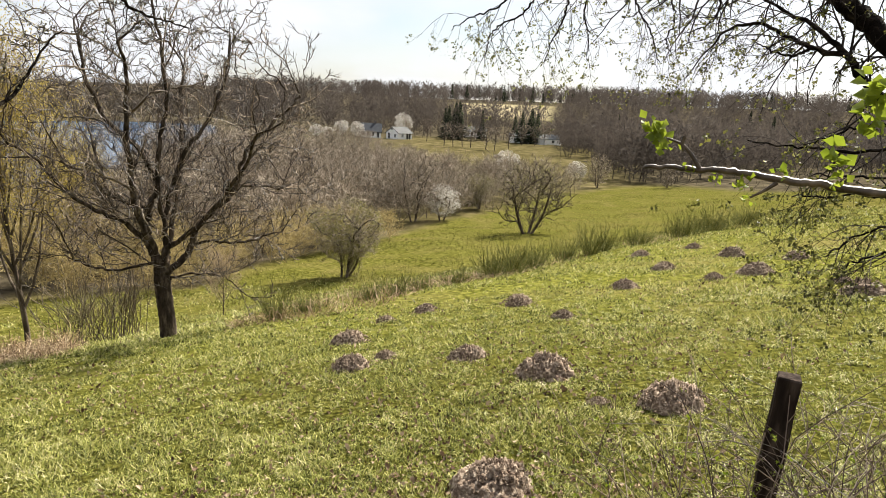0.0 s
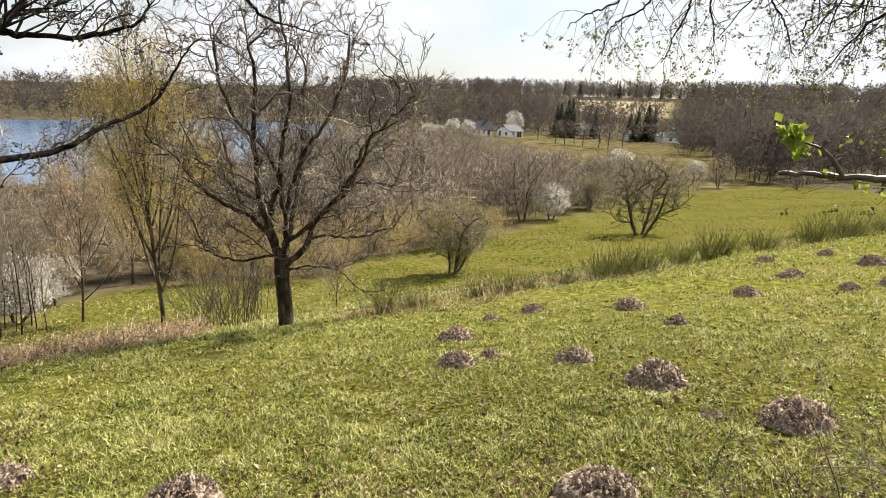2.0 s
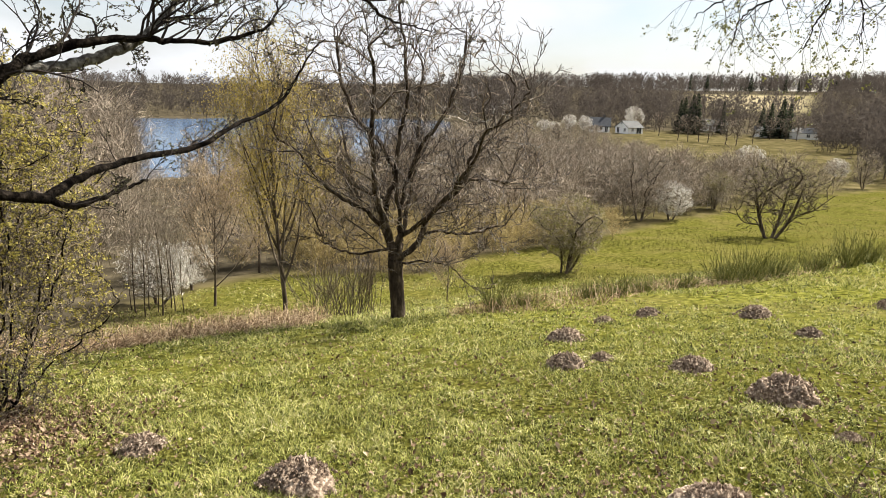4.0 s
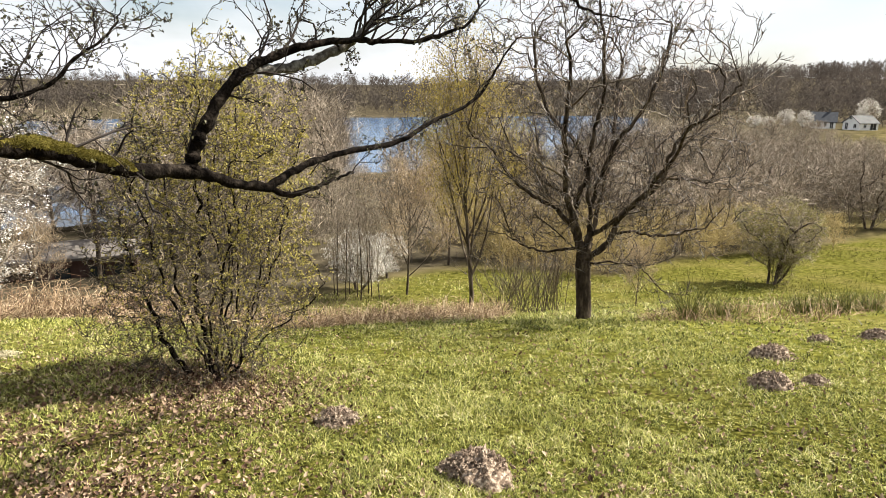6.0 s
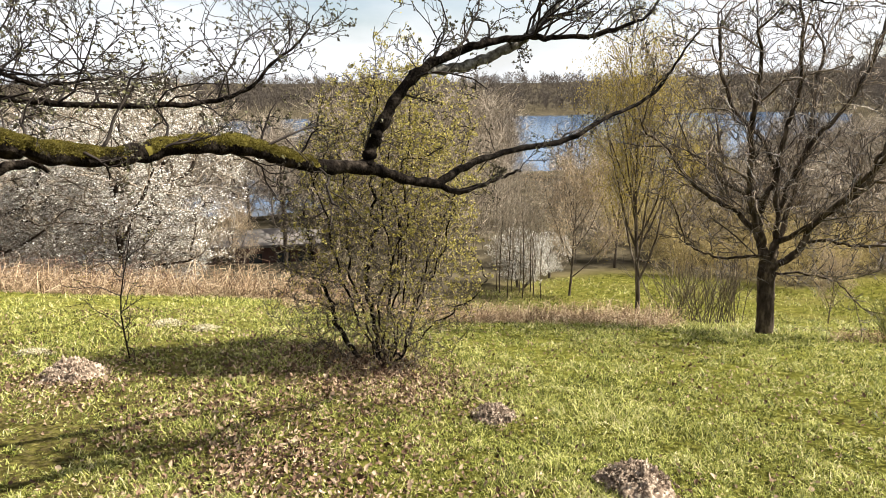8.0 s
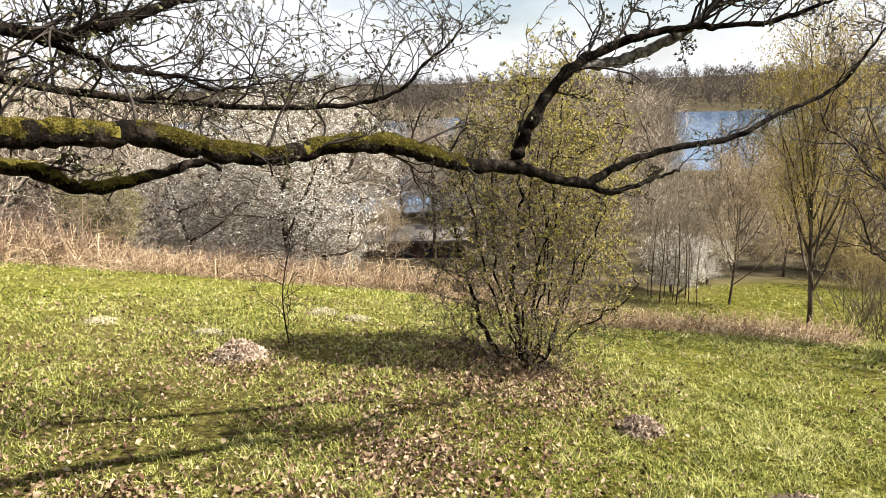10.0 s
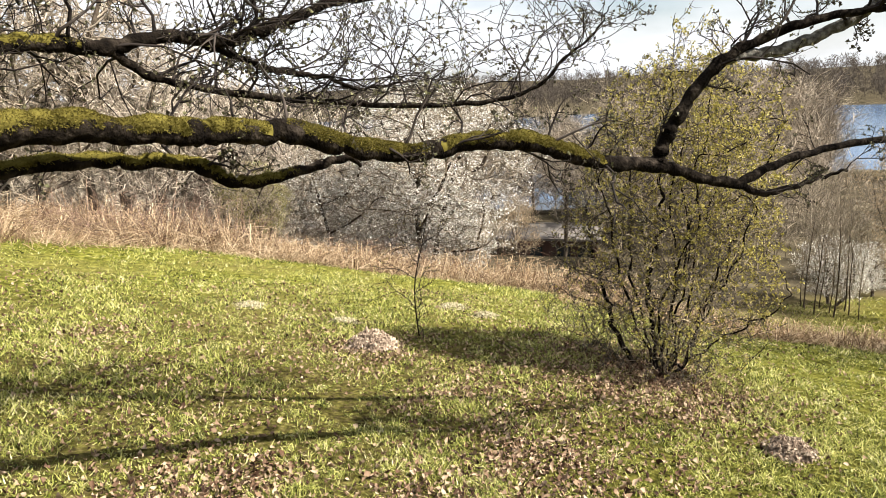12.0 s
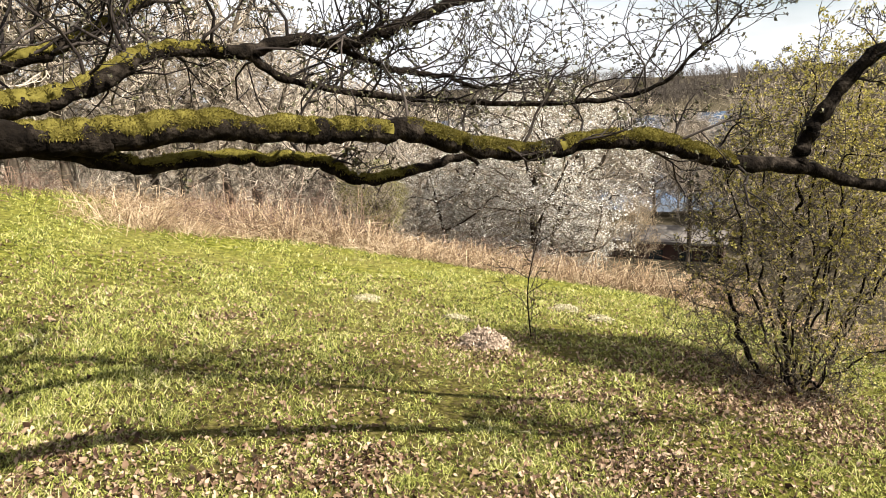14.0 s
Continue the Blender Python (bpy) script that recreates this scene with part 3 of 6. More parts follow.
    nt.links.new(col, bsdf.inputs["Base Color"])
    bn = nt.nodes.new("ShaderNodeTexNoise")
    bn.inputs["Scale"].default_value, bn.inputs["Detail"].default_value = 30, 8
    nt.links.new(tc.outputs["Object"], bn.inputs["Vector"])
    bp = nt.nodes.new("ShaderNodeBump")
    bp.inputs["Strength"].default_value, bp.inputs["Distance"].default_value = 1.0, 0.018
    nt.links.new(bn.outputs["Fac"], bp.inputs["Height"])
    nt.links.new(bp.outputs[0], bsdf.inputs["Normal"])
    me.materials.append(m)
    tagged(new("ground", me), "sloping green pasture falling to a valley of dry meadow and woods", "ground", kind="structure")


def build_lake():
    m = bpy.data.materials.new("water")
    m.use_nodes = True
    nt = m.node_tree
    bsdf = nt.nodes["Principled BSDF"]
    bsdf.inputs["Base Color"].default_value = (0.025, 0.07, 0.15, 1)
    bsdf.inputs["Roughness"].default_value = 0.12
    bsdf.inputs["IOR"].default_value = 1.33
    tc = nt.nodes.new("ShaderNodeTexCoord")
    nz = nt.nodes.new("ShaderNodeTexNoise")
    nz.inputs["Scale"].default_value, nz.inputs["Detail"].default_value = 0.9, 6
    nt.links.new(tc.outputs["Object"], nz.inputs["Vector"])
    bp = nt.nodes.new("ShaderNodeBump")
    bp.inputs["Strength"].default_value, bp.inputs["Distance"].default_value = 0.6, 0.12
    nt.links.new(nz.outputs["Fac"], bp.inputs["Height"])
    nt.links.new(bp.outputs[0], bsdf.inputs["Normal"])
    a = np.radians(np.linspace(10, 92, 42))
    r = np.linspace(50, 320, 28)
    x, y = -np.sin(a)[:, None] * r, np.cos(a)[:, None] * r
    soup = Soup()
    i, j = np.meshgrid(np.arange(41), np.arange(27), indexing="ij")
    soup.add(np.stack([x, y, np.full_like(x, WATER_Z)], -1), np.stack([i * 28 + j, i * 28 + j + 1, (i + 1) * 28 + j + 1, (i + 1) * 28 + j], -1).reshape(-1, 4))
    whole("water", soup, m, "blue lake with lightly rippled surface", "lake", "structure")


build_ground()
build_lake()


# ---- bare trees: a few kinds, each built once and set out by copies ----
def model_tree(seed, height_m, plan, trunk_r, name, label, category, extra=None, clear=0.2, lean=0.03, limbs=6, bark=None, open_to=1.0):
    rng = np.random.RandomState(seed)
    t = thing(name, (0, 0, 0), label, category)
    stem, crown = Soup(), Soup()
    spots = []
    d = unit([rng.normal() * lean, rng.normal() * lean, 1])
    pts = branch(stem, (0, 0, -0.15), d, height_m * 0.62 + 0.15, trunk_r, rng, 8, 0.05, 0.05, 0.3, 8)
    for k in range(limbs):
        u = clear / 0.62 + (1 - clear / 0.62) * (k + rng.uniform(0, 1)) / limbs
        f = min(u, 0.999) * 7
        p = pts[int(f)] * (1 - f % 1) + pts[int(f) + 1] * (f % 1)
        a = k * 2.4 + rng.uniform(-0.5, 0.5)
        out = rng.uniform(0.5, 0.95) * (1.15 - 0.5 * u) * open_to
        grow(crown, p, unit([math.cos(a) * out, math.sin(a) * out, 0.75]), height_m * 0.46 * rng.uniform(0.75, 1.1) * (1.25 - 0.45 * u), trunk_r * 0.5 * (1.15 - 0.6 * u), rng, plan, 0, None, spots, stem if trunk_r > 0.04 else None, 0.0014 * height_m)
    part("trunk", stem, bark or GREY_BARK, t)
    part("crown", crown, FAR_TWIG, t)
    if extra:
        mat, name2, count, size, spread, slim = (*extra, 0.5)[:6]
        lv = Soup()
        sp = np.array(spots)
        at = sp[rng.randint(len(sp), size=count)] + rng.normal(size=(count, 3)) * spread
        lv.leaves(at, size, rng, fold=min(0.35, slim * 0.5), lean=(0, 0, 0.5) if slim < 0.2 else None, slim=slim)
        part(name2, lv, mat, t)
    return t


def wild_tree(seed, tall, half, low, targets, trunk_r, name, label, category, extra=None, limbs=6, stems=1, lean=0.0, bark=None, twig=None, swell_at=0.55, per=2, reach=0.6, lift=0.1, thin=0.002):
    """A free-grown tree of one or more stems: half is the crown's half width, low the height of its lowest twigs."""
    rng = np.random.RandomState(seed)
    t = thing(name, (0, 0, 0), label, category)
    stem, crown = Soup(), Soup()
    spines = []
    fork = low + 0.12 * tall if stems == 1 else 0.12 * tall
    skew = (lean * tall, 0.3 * lean * tall)
    for k in range(stems):
        a = k * 2.4 + rng.uniform(-0.4, 0.4)
        o = 0.0 if stems == 1 else 0.45 * half
        top = np.array([math.cos(a) * o + skew[0] * 0.6, math.sin(a) * o, tall * 0.7])
        foot = np.array([math.cos(a), math.sin(a), 0]) * (0.0 if stems == 1 else trunk_r * 1.2) - (0, 0, 0.15)
        mid = foot * 0.55 + top * 0.45 + rng.normal(size=3) * tall * 0.03
        spines.append(smooth_path([foot, mid, top], 14))
    for k in range(limbs):
        src = spines[k % stems]
        i = int(np.clip(np.searchsorted(src[:, 2], fork + (tall * 0.62 - fork) * k / limbs), 1, 12))
        a = k * 2.4 + rng.uniform(-0.5, 0.5)
        rise = rng.uniform(0.16, 0.34) * tall
        end = src[i] + np.array([math.cos(a) * half * rng.uniform(0.5, 0.8), math.sin(a) * half * rng.uniform(0.5, 0.8), rise])
        mid = (src[i] + end) / 2 + rng.normal(size=3) * 0.04 * tall - (0, 0, 0.04 * tall)
        spines.append(smooth_path([src[i], mid, end], 8))
    spines += [x for q in spines for x in side_branches(q, rng, 0.06 * tall, 0.17 * tall, 50, 0.2, 0.35 if stems == 1 else 0.12, 0.25)]
    p, par = colonise(spines, crown_points(rng, targets, half, low, tall, swell_at, skew, 0.35, seed), tall * 0.028, tall * 0.035, rng, reach * tall, lift)
    thin = thin * tall
    rad = np.maximum(swell(par, thin * 0.9, trunk_r), thin)
    skin(p, par, rad, crown, stem.absorb, trunk_r * 0.3, 0.12)
    tips = spurs(crown, p, par, rad, rng, per, tall * 0.06, thin * 0.75, trunk_r * 0.25)
    part("trunk", stem, bark or GREY_BARK, t)
    part("crown", crown, twig or FAR_TWIG, t)
    if extra:
        mat, name2, count, size, spread, slim = (*extra, 0.5)[:6]
        lv = Soup()
        clump = waves(tips[:, 0] + tips[:, 2], tips[:, 1] - 0.7 * tips[:, 2], 9 / tall, seed)
        tips = tips[rng.uniform(size=len(tips)) < 0.55 + 0.7 * clump]
        lv.leaves(tips[rng.randint(len(tips), size=count)] + rng.normal(size=(count, 3)) * spread, size, rng, slim=slim)
        part(name2, lv, mat, t)
    return t


P_AIRY = [(6, 0.42, 40, 0.16, 0.08), (5, 0.5, 38, 0.12, 0.12), (3, 0.5, 35, 0.1, 0.15), (0, 0, 0, 0.05, 0.15)]
MODELS = {}


def stand(kind, az, r, tall, turn=0.0, label="", wide=1.0, group=""):
    """A copy of a model tree on the ground, scaled to a height; the first use takes the model itself."""
    ob, h = MODELS[kind]
    k = tall / h
    p = spot(az, r)
    m = Matrix.LocRotScale(p - Vector((0, 0, 0.05 * k)), Euler((0, 0, turn)), (k * wide, k * wide, k))
    if not ob.get("used"):
        ob.matrix_basis = m
        ob["used"] = 1
        c = ob
    else:
        sc = ob.scale.copy()
        ob.scale = (1, 1, 1)
        c = copy_thing(ob, m)
        ob.scale = sc
    return tagged(c, label, group=group)


MODELS["bare_a"] = (wild_tree(11, 6.0, 2.4, 0.9, 1100, 0.12, "bare_tree", "bare grey-brown deciduous tree at the foot of the slope", "tree", twig=SUNLIT_TWIG), 6.0)
MODELS["bare_b"] = (wild_tree(12, 6.0, 2.6, 0.3, 1000, 0.11, "bare_tree", "bare twiggy tree among grey scrub in the valley", "tree", limbs=8, stems=2), 6.0)
MODELS["bare_c"] = (wild_tree(13, 9.0, 2.8, 2.4, 1000, 0.13, "bare_tree", "tall bare tree at the edge of the wood", "tree", limbs=7, swell_at=0.6), 9.0)
MODELS["far_tree"] = (wild_tree(27, 9.0, 2.9, 1.8, 380, 0.15, "bare_tree", "bare grey tree standing far off", "tree", limbs=7, per=1, thin=0.0042), 9.0)
MODELS["birch"] = (model_tree(14, 7.0, P_AIRY, 0.06, "birch_tree", "slender birch with a haze of pale bare twigs", "tree", (TAN_TWIG, "fine_growth", 7000, 0.2, 0.2, 0.05), clear=0.14, limbs=14), 7.0)
MODELS["pole"] = (model_tree(24, 5.0, [(4, 0.5, 45, 0.12, 0.15), (3, 0.5, 40, 0.1, 0.2), (0, 0, 0, 0.1, 0.2)], 0.035, "alder_stem", "slim upright bare stem in a row by the blossom", "tree", clear=0.25, limbs=9, bark=BARK, open_to=0.5), 5.0)
MODELS["yellow"] = (model_tree(15, 7.0, P_AIRY, 0.09, "willow_tree", "slim willow with golden-olive catkins and young leaves", "tree", (CATKIN, "foliage", 26000, 0.055, 0.36, 0.25), clear=0.14, limbs=17, open_to=0.75), 7.0)
MODELS["white"] = (wild_tree(16, 4.0, 1.9, 0.5, 800, 0.10, "blossom_tree", "wild cherry plum covered in white blossom", "tree", (BLOSSOM, "blossom", 8500, 0.055, 0.07), limbs=7, stems=2, per=1), 4.0)
MODELS["white_near"] = (wild_tree(19, 5.0, 2.3, 0.3, 1300, 0.08, "blossom_tree", "wild plum covered in white blossom", "tree", (BLOSSOM, "blossom", 33000, 0.03, 0.045), limbs=10, stems=3, bark=BARK), 5.0)
MODELS["olive"] = (wild_tree(17, 3.3, 1.45, 0.75, 1000, 0.075, "hawthorn_shrub", "rounded hawthorn shrub with fine olive-green young leaves", "shrub", (OLIVE, "foliage", 14000, 0.036, 0.05), limbs=13, stems=4, swell_at=0.5, per=2, thin=0.0026), 3.3)
MODELS["thorn"] = (wild_tree(18, 4.5, 2.7, 0.5, 560, 0.13, "thorn_tree", "gnarled bare thorn tree on the brow of the pasture", "tree", (OLIVE, "foliage", 5000, 0.045, 0.06), limbs=14, stems=3, lean=0.05, swell_at=0.65, thin=0.0032, twig=GREY_BARK, per=1), 4.5)

stand("yellow", 30.1, 20.5, 9.0, 0.3, wide=0.72)
stand("yellow", 32.3, 34, 8.0, 1.9, wide=0.8)
stand("yellow", 27.0, 38, 7.5, 3.1, wide=0.9)
stand("birch", 36.1, 25.5, 6.2, 0.5)
for k in range(9):
    stand("pole", 38.6 + 0.5 * k + 0.2 * (k % 2), 24.5 + 0.7 * (k % 3), 3.4 + 0.6 * (k % 4), 0.7 * k, wide=0.8, group="slim stems by the blossom")
stand("birch", 15.5, 20.5, 2.2, 2.5, "thin leafless sapling on the lower pasture")
stand("white", 40.6, 27, 2.6, 0.4, wide=1.3)
stand("white", 37.8, 30, 2.3, 2.4)
stand("olive", 5.2, 31, 4.0, 0.2, wide=1.15)
stand("bare_b", -0.7, 59, 6.6, 0.1)
stand("white", -3.2, 60.5, 3.5, 0.7, wide=1.2)
stand("olive", -6.4, 70, 4.0, 1.0)
stand("white", -8.6, 100, 5.5, 1.4)
stand("thorn", -10.8, 50, 5.6, 0.8, wide=1.05)
stand("bare_b", -16.4, 106, 5.5, 1.1)
stand("bare_b", -22.0, 112, 4.0, 2.1)
# the blossoming thicket and the trees behind the bracken
stand("white_near", 74.0, 19.5, 6.3, 0.9, "broad wild plum smothered in white blossom behind the bracken", 1.25)
stand("white_near", 80.0, 20.5, 5.0, 2.9, "spreading wild plum with thinner white blossom behind the bracken", 1.2)
stand("white_near", 71.6, 20.5, 3.0, 4.1, "low wild plum with drooping white blossom beside the bracken", 1.3)
stand("bare_c", 100.1, 21, 8.8, 0.3)
stand("bare_c", 111.9, 19, 8.0, 1.7)
stand("bare_a", 90.5, 22, 6.8, 0.9, "bare twiggy tree behind the bracken bank")
stand("bare_a", 84.5, 24, 7.4, 2.2, "bare twiggy tree behind the bracken bank")
stand("bare_a", 106.0, 24, 7.5, 3.2, "bare twiggy tree behind the bracken bank")
stand("bare_c", 117.5, 22, 8.4, 2.6)
stand("bare_c", 95.5, 27, 9.0, 4.0)
stand("bare_a", 98.0, 19.0, 6.5, 5.2, "bare twiggy tree behind the bracken bank")
stand("bare_a", 115.0, 18.5, 7.0, 1.1, "bare twiggy tree behind the bracken bank")
stand("bare_b", 104.0, 18.0, 5.0, 0.6, "bare many-stemmed bush behind the bracken bank")
stand("olive", 88.5, 17.0, 2.4, 1.3, "low shrub with fresh olive-green leaves behind the bracken")
stand("bare_c", 61.5, 40, 8.5, 0.6, "tall bare tree beside the wooden shed")
stand("bare_c", 64.5, 44, 8.0, 1.6, "tall bare tree beside the wooden shed")
stand("bare_c", 59.0, 43, 9.0, 2.6, "tall bare tree beside the wooden shed")
for k, (az, tall) in enumerate(((37.6, 6.2), (36.4, 7.4), (35.2, 7.0), (34.0, 7.6), (32.8, 6.4))):
    stand("far_tree", az, 80 + 2 * (k % 2), tall, k * 1.9, "bare grey tree on the near shore before the water")
stand("birch", 66.0, 31, 4.2, 1.4, "pale bare sapling at the edge of the dry meadow")
stand("bare_a", 56.0, 46, 8.0, 4.6, "bare tree on the way down to the lake")


# ---- the main bare tree on the brow ----
def build_main_tree():
    rng = np.random.RandomState(5)
    base = spot(20.0, 10.2)
    t = thing("oak_tree", base, "leafless broad-crowned young oak on the brow of the slope", "tree")
    b = np.array(base)
    trunk = Soup()
    right = np.array([math.cos(radians(20)), math.sin(radians(20)), 0])   # across the line of sight
    deep = np.array([-math.sin(radians(20)), math.cos(radians(20)), 0])

    def at(x, z, y=0.0):
        return b + right * x + deep * y + np.array([0, 0, z])

    tp = smooth_path([at(0.03, -0.15), at(0.01, 0.25), at(-0.03, 0.7), at(-0.06, 1.15)], 12)
    rough_tube(trunk, smooth_path(tp, 40), np.interp(np.linspace(0, 1, 40), [0, 0.12, 0.3, 0.8, 1], [0.165, 0.125, 0.115, 0.115, 0.10]), 16, 0.12, 2.0)
    part("trunk", trunk, BARK, t)
    limbs = [  # waypoints: across, height; depth at the end
        ([(-0.03, 1.1), (-0.14, 1.23), (-0.34, 1.66), (-0.7, 1.93), (-0.97, 2.1), (-1.3, 2.33), (-1.57, 2.8), (-1.9, 2.93)], -0.4),
        ([(-0.14, 1.23), (-0.20, 1.53), (-0.17, 1.93), (-0.14, 2.27), (-0.2, 2.53), (-0.38, 2.87), (-0.64, 3.2), (-0.9, 3.73), (-1.03, 4.2), (-1.1, 4.8)], 0.3),
        ([(-0.17, 1.93), (-0.64, 2.16), (-0.97, 2.4), (-1.35, 2.6), (-1.8, 2.65)], 0.7),
        ([(-0.04, 1.1), (-0.14, 1.1), (-0.57, 1.13), (-0.97, 1.23), (-1.3, 1.33), (-1.6, 1.33)], -0.3),
        ([(0.0, 1.05), (0.03, 1.13), (0.03, 1.66), (-0.04, 2.2), (-0.04, 2.87), (0.1, 3.53), (0.03, 4.2), (-0.04, 4.87), (-0.07, 5.3)], -0.2),
        ([(0.03, 1.13), (0.06, 1.73), (0.16, 2.27), (0.42, 2.87), (0.75, 3.4), (0.95, 4.0), (1.02, 4.67)], 0.3),
        ([(0.03, 1.05), (0.12, 1.06), (0.29, 1.33), (0.49, 1.73), (0.75, 2.07), (1.02, 2.33), (1.15, 2.8), (1.48, 3.2), (1.78, 3.5), (1.95, 3.8), (2.0, 4.1)], -0.2),
        ([(1.02, 2.33), (1.35, 2.34), (1.74, 2.3), (2.14, 2.27), (2.6, 2.23)], 0.4),
        ([(0.29, 1.4), (0.68, 1.47), (1.08, 1.5), (1.48, 1.6), (1.94, 1.6)], -0.5),
        ([(0.06, 0.92), (0.12, 0.9), (0.42, 0.97), (0.75, 0.93), (1.02, 0.8), (1.28, 0.5)], -0.2),
        ([(0.03, 1.3), (0.2, 1.9), (0.3, 2.8), (0.3, 3.7), (0.4, 4.4)], 1.5),
        ([(-0.08, 1.3), (-0.3, 1.9), (-0.4, 2.9), (-0.4, 3.8), (-0.5, 4.4)], -1.5),
        ([(0.1, 1.4), (0.5, 1.8), (0.9, 2.5), (1.2, 3.3)], -1.5),
        ([(-0.14, 1.4), (-0.6, 1.8), (-0.9, 2.6), (-1.2, 3.4)], 1.5)]
    spines = [tp]
    for way, y in limbs:
        m = len(way) - 1
        ctrl = [at(x, z, y * (k / m) ** 1.3) + rng.normal(size=3) * (0.03 if k else 0.0) for k, (x, z) in enumerate(way)]
        q = smooth_path(ctrl, 5 * m + 1)
        q[1:-1] += rng.normal(size=(len(q) - 2, 3)) * 0.012
        spines.append(q)
    second = [x for q in spines[1:] for x in side_branches(q, rng, 0.19, 0.9, 46, 0.25, 0.2, 0.10)]
    third = [x for q in second for x in side_branches(q, rng, 0.105, 0.34, 46, 0.2, 0.1, 0.16)]
    egg = crown_points(rng, 4200, 2.5, 0.75, 5.6, 0.5, (0, 0), 0.25, 4)
    goals = b + right * (egg[:, :1] + 0.05) + deep * egg[:, 1:2] * 0.9 + np.array([0, 0, 1.0]) * egg[:, 2:]
    p, par = colonise(spines + second + third, goals, 0.07, 0.10, rng, 0.3, 0.12, 0.15)
    rad = np.maximum(0.118 * (swell(par, 0.0040, 0.118) / 0.118) ** 1.12, 0.0050)
    crown = Soup()
    skin(p, par, rad, crown, lambda one: part("limb", one, BARK, t), 0.019, 0.12)
    spurs(crown, p, par, rad, rng, 1, 0.14, 0.0038, 0.0075, 0.2, 38, 0.2)
    part("crown", crown, TWIG, t, "fine pale-brown leafless twigs")


build_main_tree()


# ---- hawthorn bush with opening leaves ----
def build_bush():
    rng = np.random.RandomState(21)
    base = spot(52.9, 5.75)
    b = np.array(base)
    t = thing("hawthorn_bush", base, "many-stemmed hawthorn bush with opening yellow-green leaves", "bush")
    right = np.array([math.cos(radians(53)), math.sin(radians(53)), 0])
    deep = np.array([-math.sin(radians(53)), math.cos(radians(53)), 0])
    def at(x, z, y=0.0):
        return b + right * x + deep * y + np.array([0, 0, z])

    shoots = [  # across, height; depth at the end
        ([(-0.02, -0.05), (-0.10, 0.4), (-0.14, 0.85), (-0.04, 1.3), (-0.1, 1.9), (-0.05, 2.5)], 0.1), ([(-0.16, -0.05), (-0.38, 0.3), (-0.47, 0.65), (-0.62, 1.05), (-0.7, 1.5)], 0.1),
        ([(-0.2, 0.0), (-0.5, 0.25), (-0.85, 0.4), (-1.0, 0.62)], -0.2), ([(0.0, -0.05), (0.02, 0.8), (0.0, 1.6), (-0.02, 2.4), (0.03, 3.0)], -0.1),
        ([(0.06, -0.05), (0.1, 0.7), (0.2, 1.5), (0.33, 2.3), (0.35, 2.9)], 0.2), ([(0.12, -0.05), (0.3, 0.6), (0.5, 1.2), (0.72, 1.8), (0.85, 2.3)], 0.1),
        ([(0.15, -0.05), (0.45, 0.35), (0.8, 0.65), (1.0, 0.95)], -0.2), ([(0.05, -0.05), (0.12, 0.8), (0.42, 1.6), (0.6, 2.4)], 0.6),
        ([(-0.05, -0.05), (-0.25, 0.8), (-0.35, 1.6), (-0.45, 2.3)], 0.5), ([(-0.05, -0.05), (-0.3, 0.7), (-0.45, 1.4), (-0.6, 2.0)], -0.5),
        ([(0.05, -0.05), (0.0, 0.7), (0.2, 1.4), (0.15, 2.2)], -0.6), ([(0.1, -0.05), (0.35, 0.7), (0.6, 1.3), (0.6, 1.9)], -0.6),
        ([(0.0, -0.05), (-0.1, 0.5), (-0.2, 1.0), (-0.2, 1.6)], 0.8), ([(0.1, -0.05), (0.3, 0.5), (0.5, 0.9), (0.4, 1.6)], 0.8), ([(0.08, -0.05), (0.2, 0.9), (0.12, 1.8), (0.2, 2.7)], 0.0)]
    spines = [np.array([at(0, -0.2), at(0, -0.1)])]
    for way, y in shoots:
        m = len(way) - 1
        q = smooth_path([at(x, z, y * (k / m)) + rng.normal(size=3) * (0.03 if k else 0.04) * (1, 1, 0.3) for k, (x, z) in enumerate(way)], 7 * m)
        q[1:] += rng.normal(size=(len(q) - 1, 3)) * 0.014
        spines.append(q)
    second = [x for q in spines[1:] for x in side_branches(q, rng, 0.17, 0.6, 62, 0.15, 0.12, 0.28)]
    spines += second
    egg = crown_points(rng, 5200, 1.08, -0.15, 2.8, 0.42, (0.1, 0), 0.3, 2)
    goals = b + right * egg[:, :1] + deep * egg[:, 1:2] * 0.85 + np.array([0, 0, 1.0]) * egg[:, 2:]
    p, par = colonise(spines, goals, 0.05, 0.06, rng, 0.3, 0.02, 0.5)
    rad = np.maximum(swell(par, 0.0026, 0.062), 0.0026)
    main = np.zeros(len(p), bool)
    main[2 : len(spines[1]) + len(spines[2])] = True
    rad = np.where(main, rad, np.minimum(rad, 0.0026 + 0.38 * (rad - 0.0026)))
    twigs, leaves = Soup(), Soup()
    skin(p[1:], np.maximum(par[1:] - 1, -1), rad[1:], twigs, lambda one: part("stem", one, OAK_BARK, t), 0.0075, 0.2)
    tips = spurs(twigs, p, par, rad, rng, 2, 0.095, 0.0026, 0.007, 0.05, 70, 0.6)
    part("crown", twigs, HAW_TWIG, t)
    high, across = (tips[:, 2] - b[2]) / 2.8, (tips - b) @ right
    keep = tips[rng.uniform(size=len(tips)) < 0.08 + 0.75 * high + 0.22 * across]
    at3 = np.repeat(keep[rng.randint(len(keep), size=12500)], 3, 0)
    leaves.leaves(at3 + rng.normal(size=at3.shape) * 0.008, 0.0155, rng)
    part("foliage", leaves, LEAF, t, "tiny yellow-green leaves")


build_bush()


